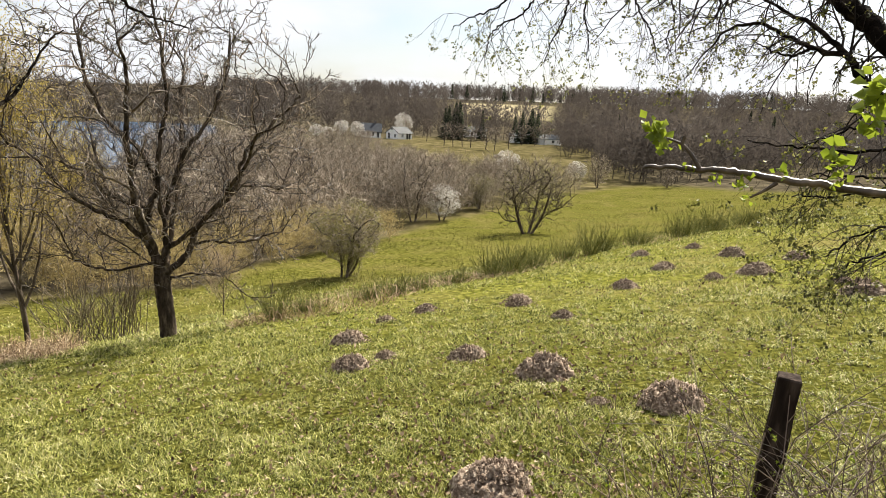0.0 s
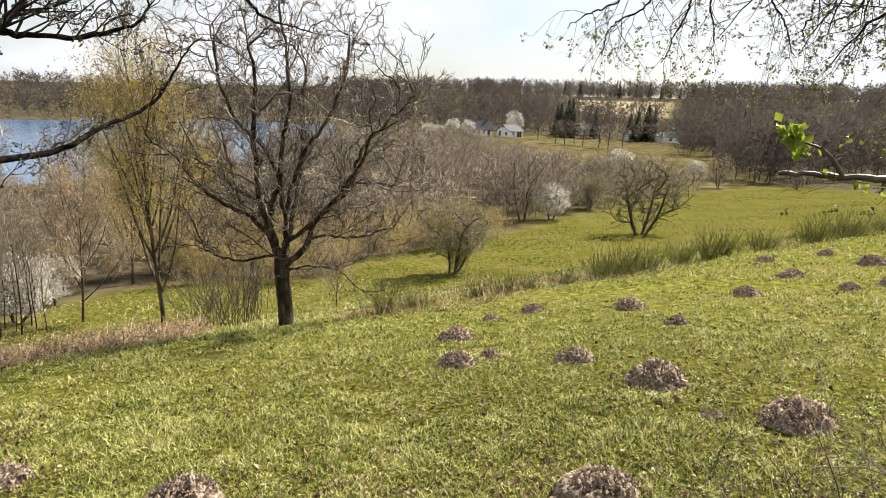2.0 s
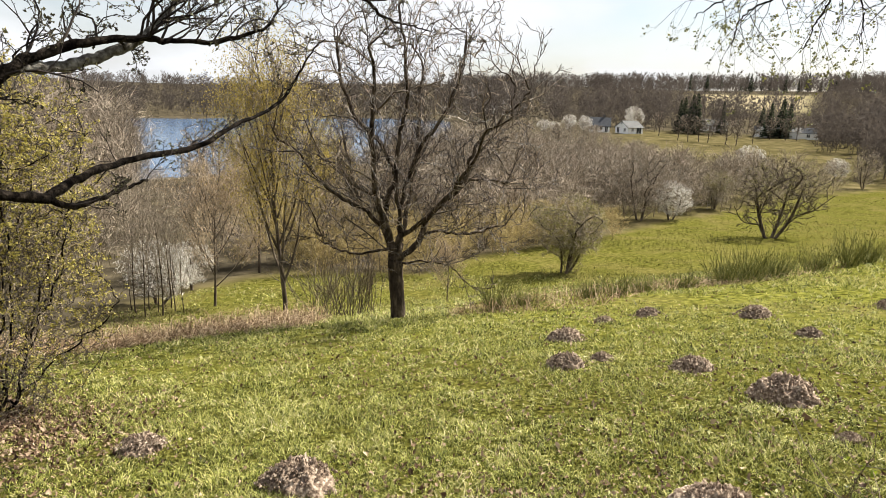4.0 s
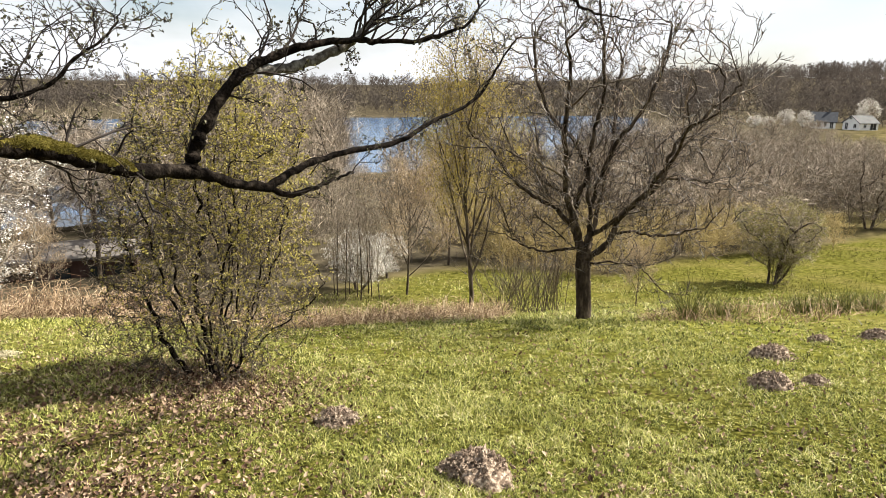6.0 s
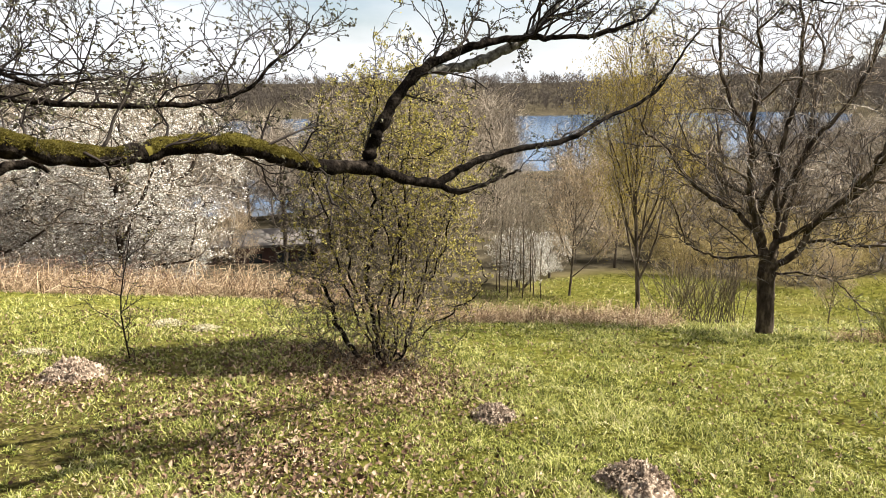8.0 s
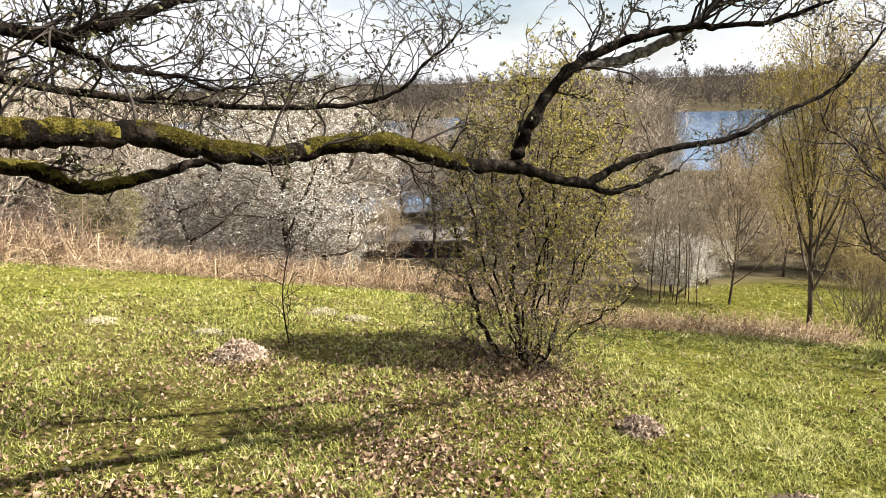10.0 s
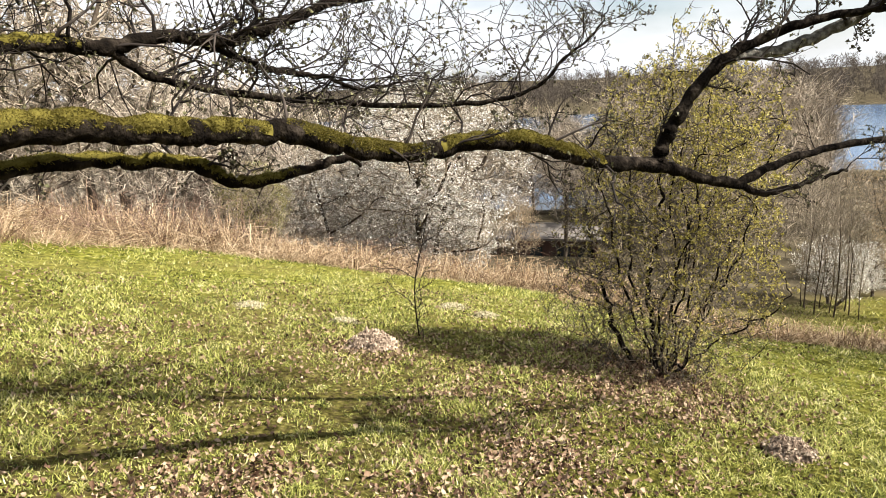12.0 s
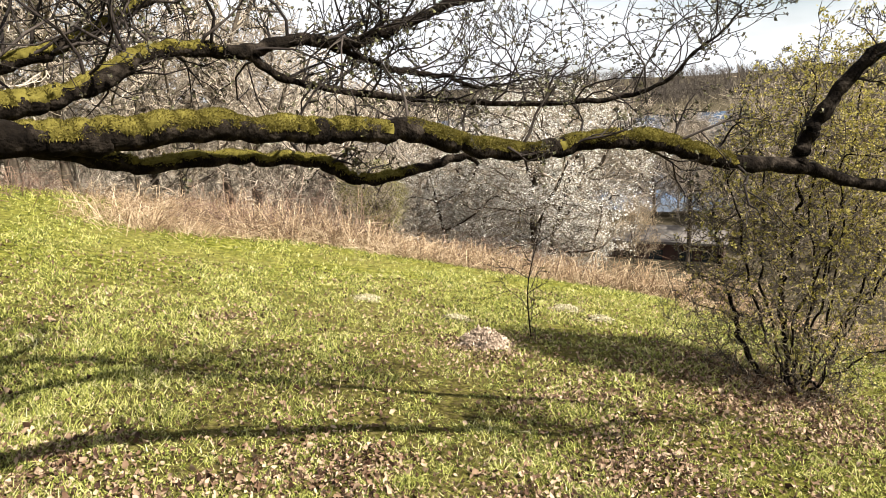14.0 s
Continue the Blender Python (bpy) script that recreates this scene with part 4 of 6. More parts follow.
# ---- the mossy oak overhead, with its trunk beside the viewpoint ----
def curve_at(rows, radii, soup, n=40, sides=9, rough=0.0, rng=None):
    pts = smooth_path([aim(*row) for row in rows], n)
    rad = np.interp(np.linspace(0, 1, n), np.linspace(0, 1, len(radii)), radii)
    if rng is not None:
        pts = pts + rng.normal(size=pts.shape) * rough
        rad = rad * (1 + rng.normal(size=n) * 0.07)
    soup.tube(pts, rad, sides)
    return pts, rad


def sprays(soup, buds, pts, rad, rng, count, lo, hi, up=0.5, start=0.0, plan=None, end=1.0):
    """Side twigs along a limb, curving upward, with buds at the ends."""
    plan = plan or [(4, 0.6, 45, 0.05, 0.36), (4, 0.5, 48, 0.06, 0.42), (0, 0, 0, 0.05, 0.42)]
    n = len(pts)
    tips = []
    spots = []
    for k in range(count):
        u = start + (end - start) * (k + rng.uniform(0, 1)) / count
        f = min(u, 0.999) * (n - 1)
        i = min(int(f), n - 2)
        p = pts[i] * (1 - f + i) + pts[i + 1] * (f - i)
        d = turned(unit(pts[i + 1] - pts[i]), radians(rng.uniform(30, 75)), rng)
        d = unit(d + np.array([0, 0, up * rng.uniform(0.3, 1.5)]))
        if up > 0.25:
            d[2] = abs(d[2])
        grow(soup, p, d, rng.uniform(lo, hi), min(rad[i] * 0.4, 0.0075), rng, plan, 0, tips, spots, thin=0.0020)
    if buds is not None and spots:
        sp = np.array(spots)
        buds.leaves(sp + rng.normal(size=sp.shape) * 0.002, 0.010, rng, slim=0.4)
        buds.leaves(np.repeat(np.array(tips), 3, 0), 0.016, rng, slim=0.4)


def moss_on(pts, rad, rng, u0, u1, density, cushion, tufts, phase):
    """A cushion of moss along the top of a limb, broken here and there, with fine shoots standing and hanging from it."""
    n0, n1 = int(u0 * (len(pts) - 1)), int(u1 * (len(pts) - 1)) + 1
    p = smooth_path(pts[n0:n1 + 1], (n1 - n0) * 4)
    r = np.interp(np.linspace(0, 1, len(p)), np.linspace(0, 1, n1 + 1 - n0), rad[n0:n1 + 1])
    _, side, up = frames(p)
    a = np.linspace(-1.75, 1.75, 15)
    nrm = np.cos(a)[None, :, None] * up[:, None] + np.sin(a)[None, :, None] * side[:, None]
    surf = p[:, None] + nrm * r[:, None, None]
    lump = np.array([[noise.noise(Vector(q) * 9 + Vector((phase, 3, 1))) for q in row] for row in surf])
    fine = np.array([[noise.noise(Vector(q) * 60) for q in row] for row in surf])
    cover = np.clip(1.0 + 1.5 * lump, -0.4, 1) - (np.abs(a) / 1.5)[None] ** 3
    ends = np.minimum(1, np.minimum(np.arange(len(p)), np.arange(len(p))[::-1]) / 22.0)[:, None]
    thick = 0.26 * r[:, None] * cover * ends + 0.003 * fine - 0.07 * r[:, None]
    shell = surf + nrm * thick[..., None]
    m, k = len(p), len(a)
    ii, jj = np.meshgrid(np.arange(m - 1), np.arange(k - 1), indexing="ij")
    cushion.add(shell, np.stack([ii * k + jj, (ii + 1) * k + jj, (ii + 1) * k + jj + 1, ii * k + jj + 1], -1).reshape(-1, 4))
    count = int(np.linalg.norm(np.diff(p, axis=0), axis=1).sum() * density)
    fi, fj = rng.uniform(0, m - 1.01, count), rng.uniform(0, k - 1.01, count)
    i0, j0 = fi.astype(int), fj.astype(int)
    ok = cover[i0, j0] * ends[i0, 0] > 0.05
    i0, j0, wi, wj = i0[ok], j0[ok], (fi - i0)[ok][:, None], (fj - j0)[ok][:, None]
    root = (shell[i0, j0] * (1 - wi) + shell[i0 + 1, j0] * wi) * (1 - wj) + (shell[i0, j0 + 1] * (1 - wi) + shell[i0 + 1, j0 + 1] * wi) * wj
    out = nrm[i0, j0] * 0.8 + rng.normal(size=root.shape) * 0.5 + np.array([0, 0, -1.1]) * (np.abs(a[j0]) / 1.35)[:, None]
    tufts.leaves(root, 0.006 + 0.006 * (np.abs(a[j0]) / 1.35), rng, lean=out * 1.3, slim=0.13, fold=0.08)


def build_oak():
    rng = np.random.RandomState(41)
    base = spot(146, 2.9)
    b = np.array(base)
    t = thing("old_oak", base, "old oak with low mossy limbs reaching over the pasture", "tree")
    trunk = Soup()
    tp = smooth_path([b + (0, 0, -0.2), b + (0.02, 0.02, 0.5), b + (0.0, 0.03, 1.3), b + (-0.05, 0.05, 2.4), b + (-0.1, 0.1, 3.6), b + (0, 0.2, 5.0)], 30)
    trunk.tube(tp, np.interp(np.linspace(0, 1, 30), [0, 0.12, 0.4, 1], [0.42, 0.30, 0.25, 0.12]), 14)
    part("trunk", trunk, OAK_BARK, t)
    root = lambda z: (146, math.degrees(math.atan2(b[2] + z - EYE.z, 2.9)), 2.9)  # noqa: E731
    twigs, buds = Soup(), Soup()

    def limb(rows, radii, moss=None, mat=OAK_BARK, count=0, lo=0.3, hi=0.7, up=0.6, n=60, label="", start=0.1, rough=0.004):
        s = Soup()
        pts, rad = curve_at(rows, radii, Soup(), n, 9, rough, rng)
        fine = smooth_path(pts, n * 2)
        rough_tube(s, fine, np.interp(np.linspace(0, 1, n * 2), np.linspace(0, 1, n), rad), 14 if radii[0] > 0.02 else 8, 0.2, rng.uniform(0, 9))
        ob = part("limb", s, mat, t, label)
        if moss:
            cushion, tufts = Soup(), Soup()
            for u0, u1, dens in moss:
                moss_on(pts, rad, rng, u0, u1, dens, cushion, tufts, rng.uniform(0, 9))
            mo = part("moss", cushion, MOSS, ob, "yellow-green moss cushion")
            part("moss_tuft", tufts, MOSS, mo)
        if count:
            sprays(twigs, buds, pts, rad, rng, count, lo, hi, up, start)
        return pts, rad

    # the long low limb, out to its fork
    limb([root(1.55), (128, -1.0, 2.25), (115.7, -1.4, 2.1), (110.4, -2.2, 2.13), (104.3, -2.0, 2.2), (98.7, -2.0, 2.28), (92.8, -2.9, 2.38), (89.0, -2.9, 2.46), (83.2, -3.5, 2.57),
          (78.8, -4.9, 2.66), (74.0, -5.5, 2.76), (69.2, -4.9, 2.86), (64.7, -5.0, 2.97), (61.2, -6.0, 3.08), (58.2, -6.9, 3.2), (53.8, -7.1, 3.38)],
         [0.075, 0.05, 0.046, 0.044, 0.044, 0.043, 0.043, 0.042, 0.04, 0.037, 0.038, 0.036, 0.04, 0.038, 0.034, 0.038], [(0.17, 0.50, 34000), (0.515, 0.68, 34000), (0.70, 0.93, 30000)], count=16, lo=0.2, hi=0.5, n=110,
         label="thick crooked limb, dark below and mossy on top", start=0.35)
    limb([(53.8, -7.1, 3.38), (53.3, -5.1, 3.38), (51.7, -2.0, 3.42), (49.3, 0.8, 3.46), (45.6, 2.6, 3.55), (40.9, 3.5, 3.65), (37.7, 3.5, 3.75), (33.9, 3.8, 3.85), (30.6, 5.2, 3.95), (30.0, 7.0, 4.0)],
         [0.042, 0.034, 0.03, 0.027, 0.022, 0.017, 0.014, 0.012, 0.008, 0.005], count=26, lo=0.2, hi=0.55, up=0.5, start=0.25)
    limb([(49.3, 0.8, 3.46), (45.2, 1.4, 3.6), (41.0, 3.1, 3.7), (39.1, 4.7, 3.75), (37.0, 7.2, 3.8), (34.5, 10.5, 3.8)], [0.026, 0.027, 0.024, 0.02, 0.013, 0.008], mat=LICHEN_BARK,
         count=16, lo=0.3, hi=0.6, up=0.4, label="branch crusted with pale lichen", start=0.4)
    limb([(53.8, -7.1, 3.38), (51.2, -8.0, 3.46), (47.9, -8.5, 3.6), (45.0, -6.9, 3.8), (41.1, -5.7, 4.1), (36.7, -4.8, 4.4), (33.8, -3.1, 4.6), (30.4, -1.4, 4.9), (28.6, 1.0, 5.0), (27.3, 3.2, 5.1), (26.2, 4.3, 5.2)],
         [0.034, 0.026, 0.026, 0.021, 0.018, 0.016, 0.014, 0.012, 0.009, 0.006, 0.004], count=8, lo=0.15, hi=0.4, up=0.1, start=0.35)
    limb([(47.9, -8.5, 3.6), (46.0, -9.3, 3.66), (43.1, -8.4, 3.8), (40.6, -7.4, 3.95)], [0.018, 0.016, 0.012, 0.006], count=3, lo=0.1, hi=0.25, up=0.1, n=24)
    # the thinner limb beneath it
    limb([(112.3, -2.3, 2.2), (107.1, -3.9, 2.3), (104.7, -4.5, 2.34), (100.3, -4.4, 2.42), (95.8, -4.8, 2.5), (92.1, -5.2, 2.58), (90.2, -6.3, 2.6), (87.9, -7.2, 2.64), (84.9, -6.7, 2.7), (81.4, -6.1, 2.76), (79.4, -5.7, 2.78), (78.4, -6.5, 2.8)],
         [0.027, 0.026, 0.024, 0.023, 0.023, 0.024, 0.024, 0.022, 0.019, 0.017, 0.014, 0.008], [(0.05, 0.75, 9000)], count=5, lo=0.1, hi=0.3, up=0.3)
    # upper limbs
    limb([root(1.9), (128, 0.3, 2.4), (116.8, 0.1, 2.5), (113.3, 0.5, 2.55), (110.6, 0.9, 2.6), (107.0, 2.0, 2.7), (103.9, 3.7, 2.8), (100.9, 4.1, 2.9), (96.6, 3.7, 3.0), (92.9, 4.5, 3.1), (89.3, 4.1, 3.2), (86.4, 4.5, 3.3), (83.1, 5.6, 3.4), (79.7, 6.7, 3.5), (76.0, 7.2, 3.6), (71.4, 8.3, 3.7)],
         [0.065, 0.05, 0.042, 0.040, 0.038, 0.036, 0.032, 0.029, 0.028, 0.027, 0.026, 0.027, 0.024, 0.02, 0.014, 0.008], [(0.12, 0.5, 7000)], count=44, lo=0.3, hi=0.8, up=0.3, n=90, start=0.25)
    limb([root(2.4), (128, 2.6, 2.8), (116.9, 2.8, 3.0), (114.9, 3.1, 3.05), (111.6, 3.8, 3.1), (108.1, 5.1, 3.2), (104.2, 7.3, 3.3), (102.5, 8.0, 3.4), (101.0, 9.6, 3.5), (99, 13, 3.6)],
         [0.05, 0.04, 0.034, 0.032, 0.030, 0.027, 0.024, 0.021, 0.016, 0.01], [(0.25, 0.75, 5000)], count=30, lo=0.3, hi=0.8, up=0.3, start=0.3)
    limb([(96.6, 3.7, 3.0), (94.2, 1.7, 3.1), (90.5, 0.6, 3.2), (86.8, -0.2, 3.3), (79.6, -1.1, 3.45), (73.9, -1.6, 3.55), (67.0, -1.5, 3.65), (63.4, -0.4, 3.7), (61.4, 1.5, 3.75), (59.0, 3.4, 3.8), (57.9, 5.3, 3.85)],
         [0.02, 0.018, 0.017, 0.016, 0.015, 0.014, 0.012, 0.010, 0.008, 0.006, 0.003], count=42, lo=0.3, hi=0.7, up=0.7)
    limb([(90.7, 4.0, 3.2), (88.0, 3.0, 3.3), (84.8, 1.7, 3.4), (81.0, 1.0, 3.5), (78.1, 0.0, 3.6), (73.4, 0.5, 3.7)], [0.016, 0.015, 0.013, 0.011, 0.009, 0.004], count=24, lo=0.3, hi=0.7, up=0.6)
    # a branch that dips into the top of the view
    limb([(60, 14, 3.2), (48, 11, 3.6), (36.0, 9.1, 4.2), (29.7, 8.6, 4.5), (23.6, 7.7, 4.8), (21.7, 6.4, 4.9), (20.3, 5.8, 5.0), (17.5, 5.2, 5.1)], [0.03, 0.026, 0.022, 0.018, 0.014, 0.010, 0.008, 0.004], count=9, lo=0.2, hi=0.5, up=-0.1, start=0.45)
    limb([root(3.6), (120, 22, 2.6), (90, 20, 2.8), (60, 14, 3.2)], [0.06, 0.05, 0.04, 0.03], count=0)
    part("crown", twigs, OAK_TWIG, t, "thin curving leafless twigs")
    part("bud_growth", buds, BUD, t, "small swelling buds")


build_oak()


# ---- tree to the right with opening buds, fence post, leafy twig ----
def build_bud_tree():
    rng = np.random.RandomState(61)
    base = spot(-62, 3.1)
    b = np.array(base)
    t = thing("hawthorn_tree", base, "hawthorn tree with drooping twigs and opening leaf tufts", "tree")
    trunk, twigs, leaves = Soup(), Soup(), Soup()
    tp = smooth_path([b + (0, 0, -0.2), b + (0.03, 0, 0.6), b + (0.0, 0.05, 1.4), b + (-0.05, 0.1, 2.2), b + (-0.1, 0.2, 3.2)], 24)
    trunk.tube(tp, np.interp(np.linspace(0, 1, 24), [0, 0.15, 1], [0.2, 0.13, 0.07]), 10)
    part("trunk", trunk, OAK_BARK, t)
    plan = [(5, 0.5, 45, -0.10, 0.2), (3, 0.5, 45, -0.06, 0.22), (0, 0, 0, 0.02, 0.2)]
    root = lambda z: (-62, math.degrees(math.atan2(b[2] + z - EYE.z, 3.1)), 3.1)  # noqa: E731
    rows = [  # bearing, elevation, distance; radii; side twigs; where they begin
        ([root(2.0), (-48, 1.2, 3.2), (-39.6, 4.0, 3.3), (-36.7, 6.7, 3.35), (-34.8, 8.4, 3.4), (-33.0, 9.8, 3.45), (-30.6, 11.8, 3.5)], [0.075, 0.062, 0.05, 0.044, 0.042, 0.038, 0.03], 6, 0.3),
        ([root(1.6), (-46, -3.0, 3.2), (-40.4, -0.5, 3.3), (-38.4, 1.5, 3.33), (-36.1, 3.6, 3.37), (-34.6, 5.5, 3.4), (-32.9, 7.0, 3.43), (-30.4, 8.5, 3.47), (-27.9, 9.9, 3.5)], [0.03, 0.026, 0.022, 0.02, 0.017, 0.015, 0.012, 0.009, 0.005], 20, 0.35),
        ([(-34.6, 5.5, 3.4), (-32.3, 6.1, 3.43), (-30.0, 7.1, 3.47), (-28.2, 7.8, 3.5), (-26.2, 7.4, 3.53), (-24.8, 5.7, 3.57), (-23.4, 3.6, 3.6)], [0.013, 0.011, 0.009, 0.008, 0.006, 0.004, 0.002], 20, 0.1),
        ([(-32.3, 6.1, 3.4), (-30.9, 5.5, 3.43), (-29.4, 5.9, 3.47), (-27.9, 6.7, 3.5)], [0.007, 0.006, 0.004, 0.002], 8, 0.1),
        ([root(2.5), (-46, 12.0, 3.3), (-38.1, 12.0, 3.4), (-33.5, 11.6, 3.47), (-27.7, 10.7, 3.53), (-23.7, 10.4, 3.6), (-18.5, 10.6, 3.67), (-13.1, 10.7, 3.73), (-8.5, 10.1, 3.8)], [0.04, 0.032, 0.026, 0.022, 0.018, 0.014, 0.011, 0.008, 0.004], 40, 0.25),
        ([(-18.1, 10.6, 3.7), (-19.4, 8.5, 3.7), (-20.4, 7.0, 3.7), (-21.3, 4.7, 3.7)], [0.006, 0.005, 0.004, 0.002], 9, 0.1),
        ([(-21.1, 10.6, 3.7), (-22.1, 8.3, 3.7), (-21.6, 6.6, 3.7), (-22.1, 5.5, 3.7)], [0.006, 0.005, 0.004, 0.002], 8, 0.1),
        ([(-15.4, 10.7, 3.7), (-14.9, 8.6, 3.7), (-15.4, 6.9, 3.7), (-15.5, 4.6, 3.7)], [0.006, 0.005, 0.004, 0.0015], 7, 0.1),
        ([(-13.6, 10.7, 3.7), (-13.4, 8.3, 3.7), (-12.8, 6.8, 3.7), (-11.9, 4.3, 3.7)], [0.006, 0.005, 0.004, 0.002], 8, 0.1),
        ([(-11.3, 10.4, 3.8), (-10.0, 8.4, 3.8), (-8.5, 7.5, 3.8), (-7.3, 6.5, 3.8), (-6.9, 4.7, 3.8)], [0.006, 0.005, 0.005, 0.004, 0.002], 12, 0.1),
        ([(-9.4, 10.2, 3.8), (-7.7, 8.6, 3.8), (-5.6, 7.8, 3.8), (-3.8, 6.6, 3.8)], [0.006, 0.005, 0.004, 0.002], 9, 0.1),
        ([(-25.3, 10.5, 3.6), (-25.2, 8.5, 3.6), (-24.3, 7.5, 3.6), (-22.7, 7.0, 3.6)], [0.006, 0.005, 0.004, 0.002], 9, 0.1),
        ([root(1.25), (-46, -1.0, 2.6), (-40.8, -0.3, 2.4), (-38.5, -0.8, 2.38), (-36.2, -1.3, 2.36), (-34.0, -1.1, 2.34), (-32.1, -1.1, 2.32), (-29.3, -1.0, 2.3)], [0.010, 0.008, 0.006, 0.005, 0.005, 0.004, 0.003, 0.002], 9, 0.4),
        ([root(1.1), (-46, 0.8, 2.6), (-40.6, 1.2, 2.4), (-38.3, 0.8, 2.38), (-36.3, 0.5, 2.35), (-34.6, -0.4, 2.32), (-33.2, -0.9, 2.3)], [0.010, 0.008, 0.006, 0.005, 0.004, 0.003, 0.002], 8, 0.4),
        ([root(1.0), (-46, -2.8, 2.5), (-41.3, -2.8, 2.3), (-39.0, -2.9, 2.27), (-36.6, -3.1, 2.23), (-34.1, -3.2, 2.2)], [0.008, 0.006, 0.005, 0.004, 0.003, 0.002], 5, 0.45),
        ([root(0.9), (-46, -5.0, 2.6), (-41.7, -6.0, 2.5), (-39.4, -6.5, 2.45), (-37.9, -7.2, 2.4), (-36.7, -8.5, 2.35), (-36.1, -9.2, 2.3)], [0.010, 0.007, 0.005, 0.004, 0.003, 0.003, 0.002], 14, 0.4),
        ([root(0.8), (-46, -4.4, 2.6), (-41.5, -4.4, 2.4), (-38.1, -4.2, 2.37), (-35.7, -4.6, 2.33), (-33.1, -5.0, 2.3)], [0.010, 0.007, 0.005, 0.004, 0.003, 0.002], 9, 0.4),
        ([root(0.7), (-47, -7.4, 2.6), (-42.1, -7.9, 2.5), (-39.5, -8.4, 2.47), (-38.2, -9.1, 2.43), (-37.2, -9.8, 2.4)], [0.010, 0.007, 0.005, 0.004, 0.003, 0.002], 12, 0.4),
    ]
    for ctrl, radii, count, start in rows:
        s = Soup()
        pts, rad = curve_at(ctrl, radii, s, 30, 7, 0.004, rng)
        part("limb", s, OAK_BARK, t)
        spots, tips = [], []
        for k in range(count):
            f = (start + (1 - start) * (k + rng.uniform(0, 1)) / count) * 28.9
            i = int(f)
            d = turned(unit(pts[i + 1] - pts[i]), radians(rng.uniform(30, 70)), rng) + np.array([0, 0, -0.35])
            grow(twigs, pts[i], d, rng.uniform(0.15, 0.4), min(rad[i] * 0.4, 0.006), rng, plan, 0, tips, spots)
        sp = np.array(spots)
        at = sp[rng.randint(len(sp), size=len(sp))]
        at = np.repeat(at[: len(at) // 9], 5, 0) + rng.normal(size=(len(at) // 9 * 5, 3)) * 0.006
        leaves.leaves(at, 0.013, rng, slim=0.4)
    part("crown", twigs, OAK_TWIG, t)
    part("foliage", leaves, TUFT, t, "small opening leaf tufts")
    # the low twig with fresh leaves, close by
    s = Soup()
    curve_at([root(1.2), (-52, -4.6, 1.3), (-46.6, -4.0, 0.92), (-42.2, -3.8, 0.9), (-39.8, -3.8, 0.89), (-37.5, -3.6, 0.888), (-35.9, -3.6, 0.885), (-33.5, -3.4, 0.88), (-31.3, -3.2, 0.877), (-29.2, -3.3, 0.874), (-26.9, -3.3, 0.87), (-24.7, -3.5, 0.867)],
             [0.012, 0.006, 0.0052, 0.005, 0.0048, 0.0046, 0.0044, 0.0042, 0.0042, 0.004, 0.0032, 0.0028], s, 60, 8, 0.0007, rng)
    curve_at([(-29.1, -3.2, 0.872), (-28.2, -2.0, 0.871), (-27.4, -1.3, 0.87), (-26.2, -0.9, 0.869)], [0.0032, 0.0028, 0.0022, 0.0015], s, 12, 6)
    curve_at([(-27.7, -1.9, 0.87), (-27.5, -1.2, 0.87), (-27.6, -0.7, 0.87)], [0.0024, 0.0026, 0.003], s, 8, 6)
    curve_at([(-35.0, -3.8, 0.88), (-34.2, -4.5, 0.878), (-33.2, -5.2, 0.878)], [0.003, 0.0022, 0.0016], s, 8, 6)
    low = part("low_branch", s, SLIM_TWIG, t, "slim smooth brown twig")
    lv = Soup()
    for az, el, n, size in ((-25.5, -0.6, 12, 0.019), (-26.4, -1.6, 7, 0.015), (-24.8, -0.1, 7, 0.013), (-28.4, -3.4, 7, 0.009), (-30.5, -4.0, 6, 0.009), (-32.6, -4.3, 6, 0.012), (-35.4, -2.9, 5, 0.011),
                            (-33.1, -5.3, 4, 0.009), (-38.7, -1.6, 10, 0.018), (-39.3, -3.1, 5, 0.013), (-40.6, 3.5, 12, 0.022), (-41.0, 0.7, 8, 0.018), (-40.4, 2.5, 8, 0.02)):
        p = aim(az, el, 0.875)
        lv.leaves(p + rng.normal(size=(n * 2, 3)) * size * 0.36, size * 0.85, rng, lean=(-0.4, 0.1, 0.45), slim=0.42, fold=0.18)
    part("fresh_foliage", lv, FRESH_LEAF, low, "bright fresh green leaves")


build_bud_tree()


def build_post():
    base = spot(-34.2, 2.95)
    t = thing("fence_post", base, "dark weathered wooden fence post leaning among brambles", "fence post")
    bm = bmesh.new()
    bmesh.ops.create_cube(bm, size=1)
    bmesh.ops.scale(bm, vec=(0.088, 0.078, 0.95), verts=bm.verts)
    bmesh.ops.translate(bm, vec=(0, 0, 0.26), verts=bm.verts)
    bmesh.ops.subdivide_edges(bm, edges=[e for e in bm.edges if abs(e.verts[0].co.z - e.verts[1].co.z) > 0.5], cuts=6)
    rng = np.random.RandomState(3)
    for v in bm.verts:
        v.co += Vector(rng.normal(size=3)) * 0.003
    bmesh.ops.bevel(bm, geom=[e for e in bm.edges], offset=0.006, segments=1, affect="EDGES")
    solid("post", bm, POST_WOOD, t)
    t.rotation_euler = (radians(2), radians(2), radians(-25))


build_post()


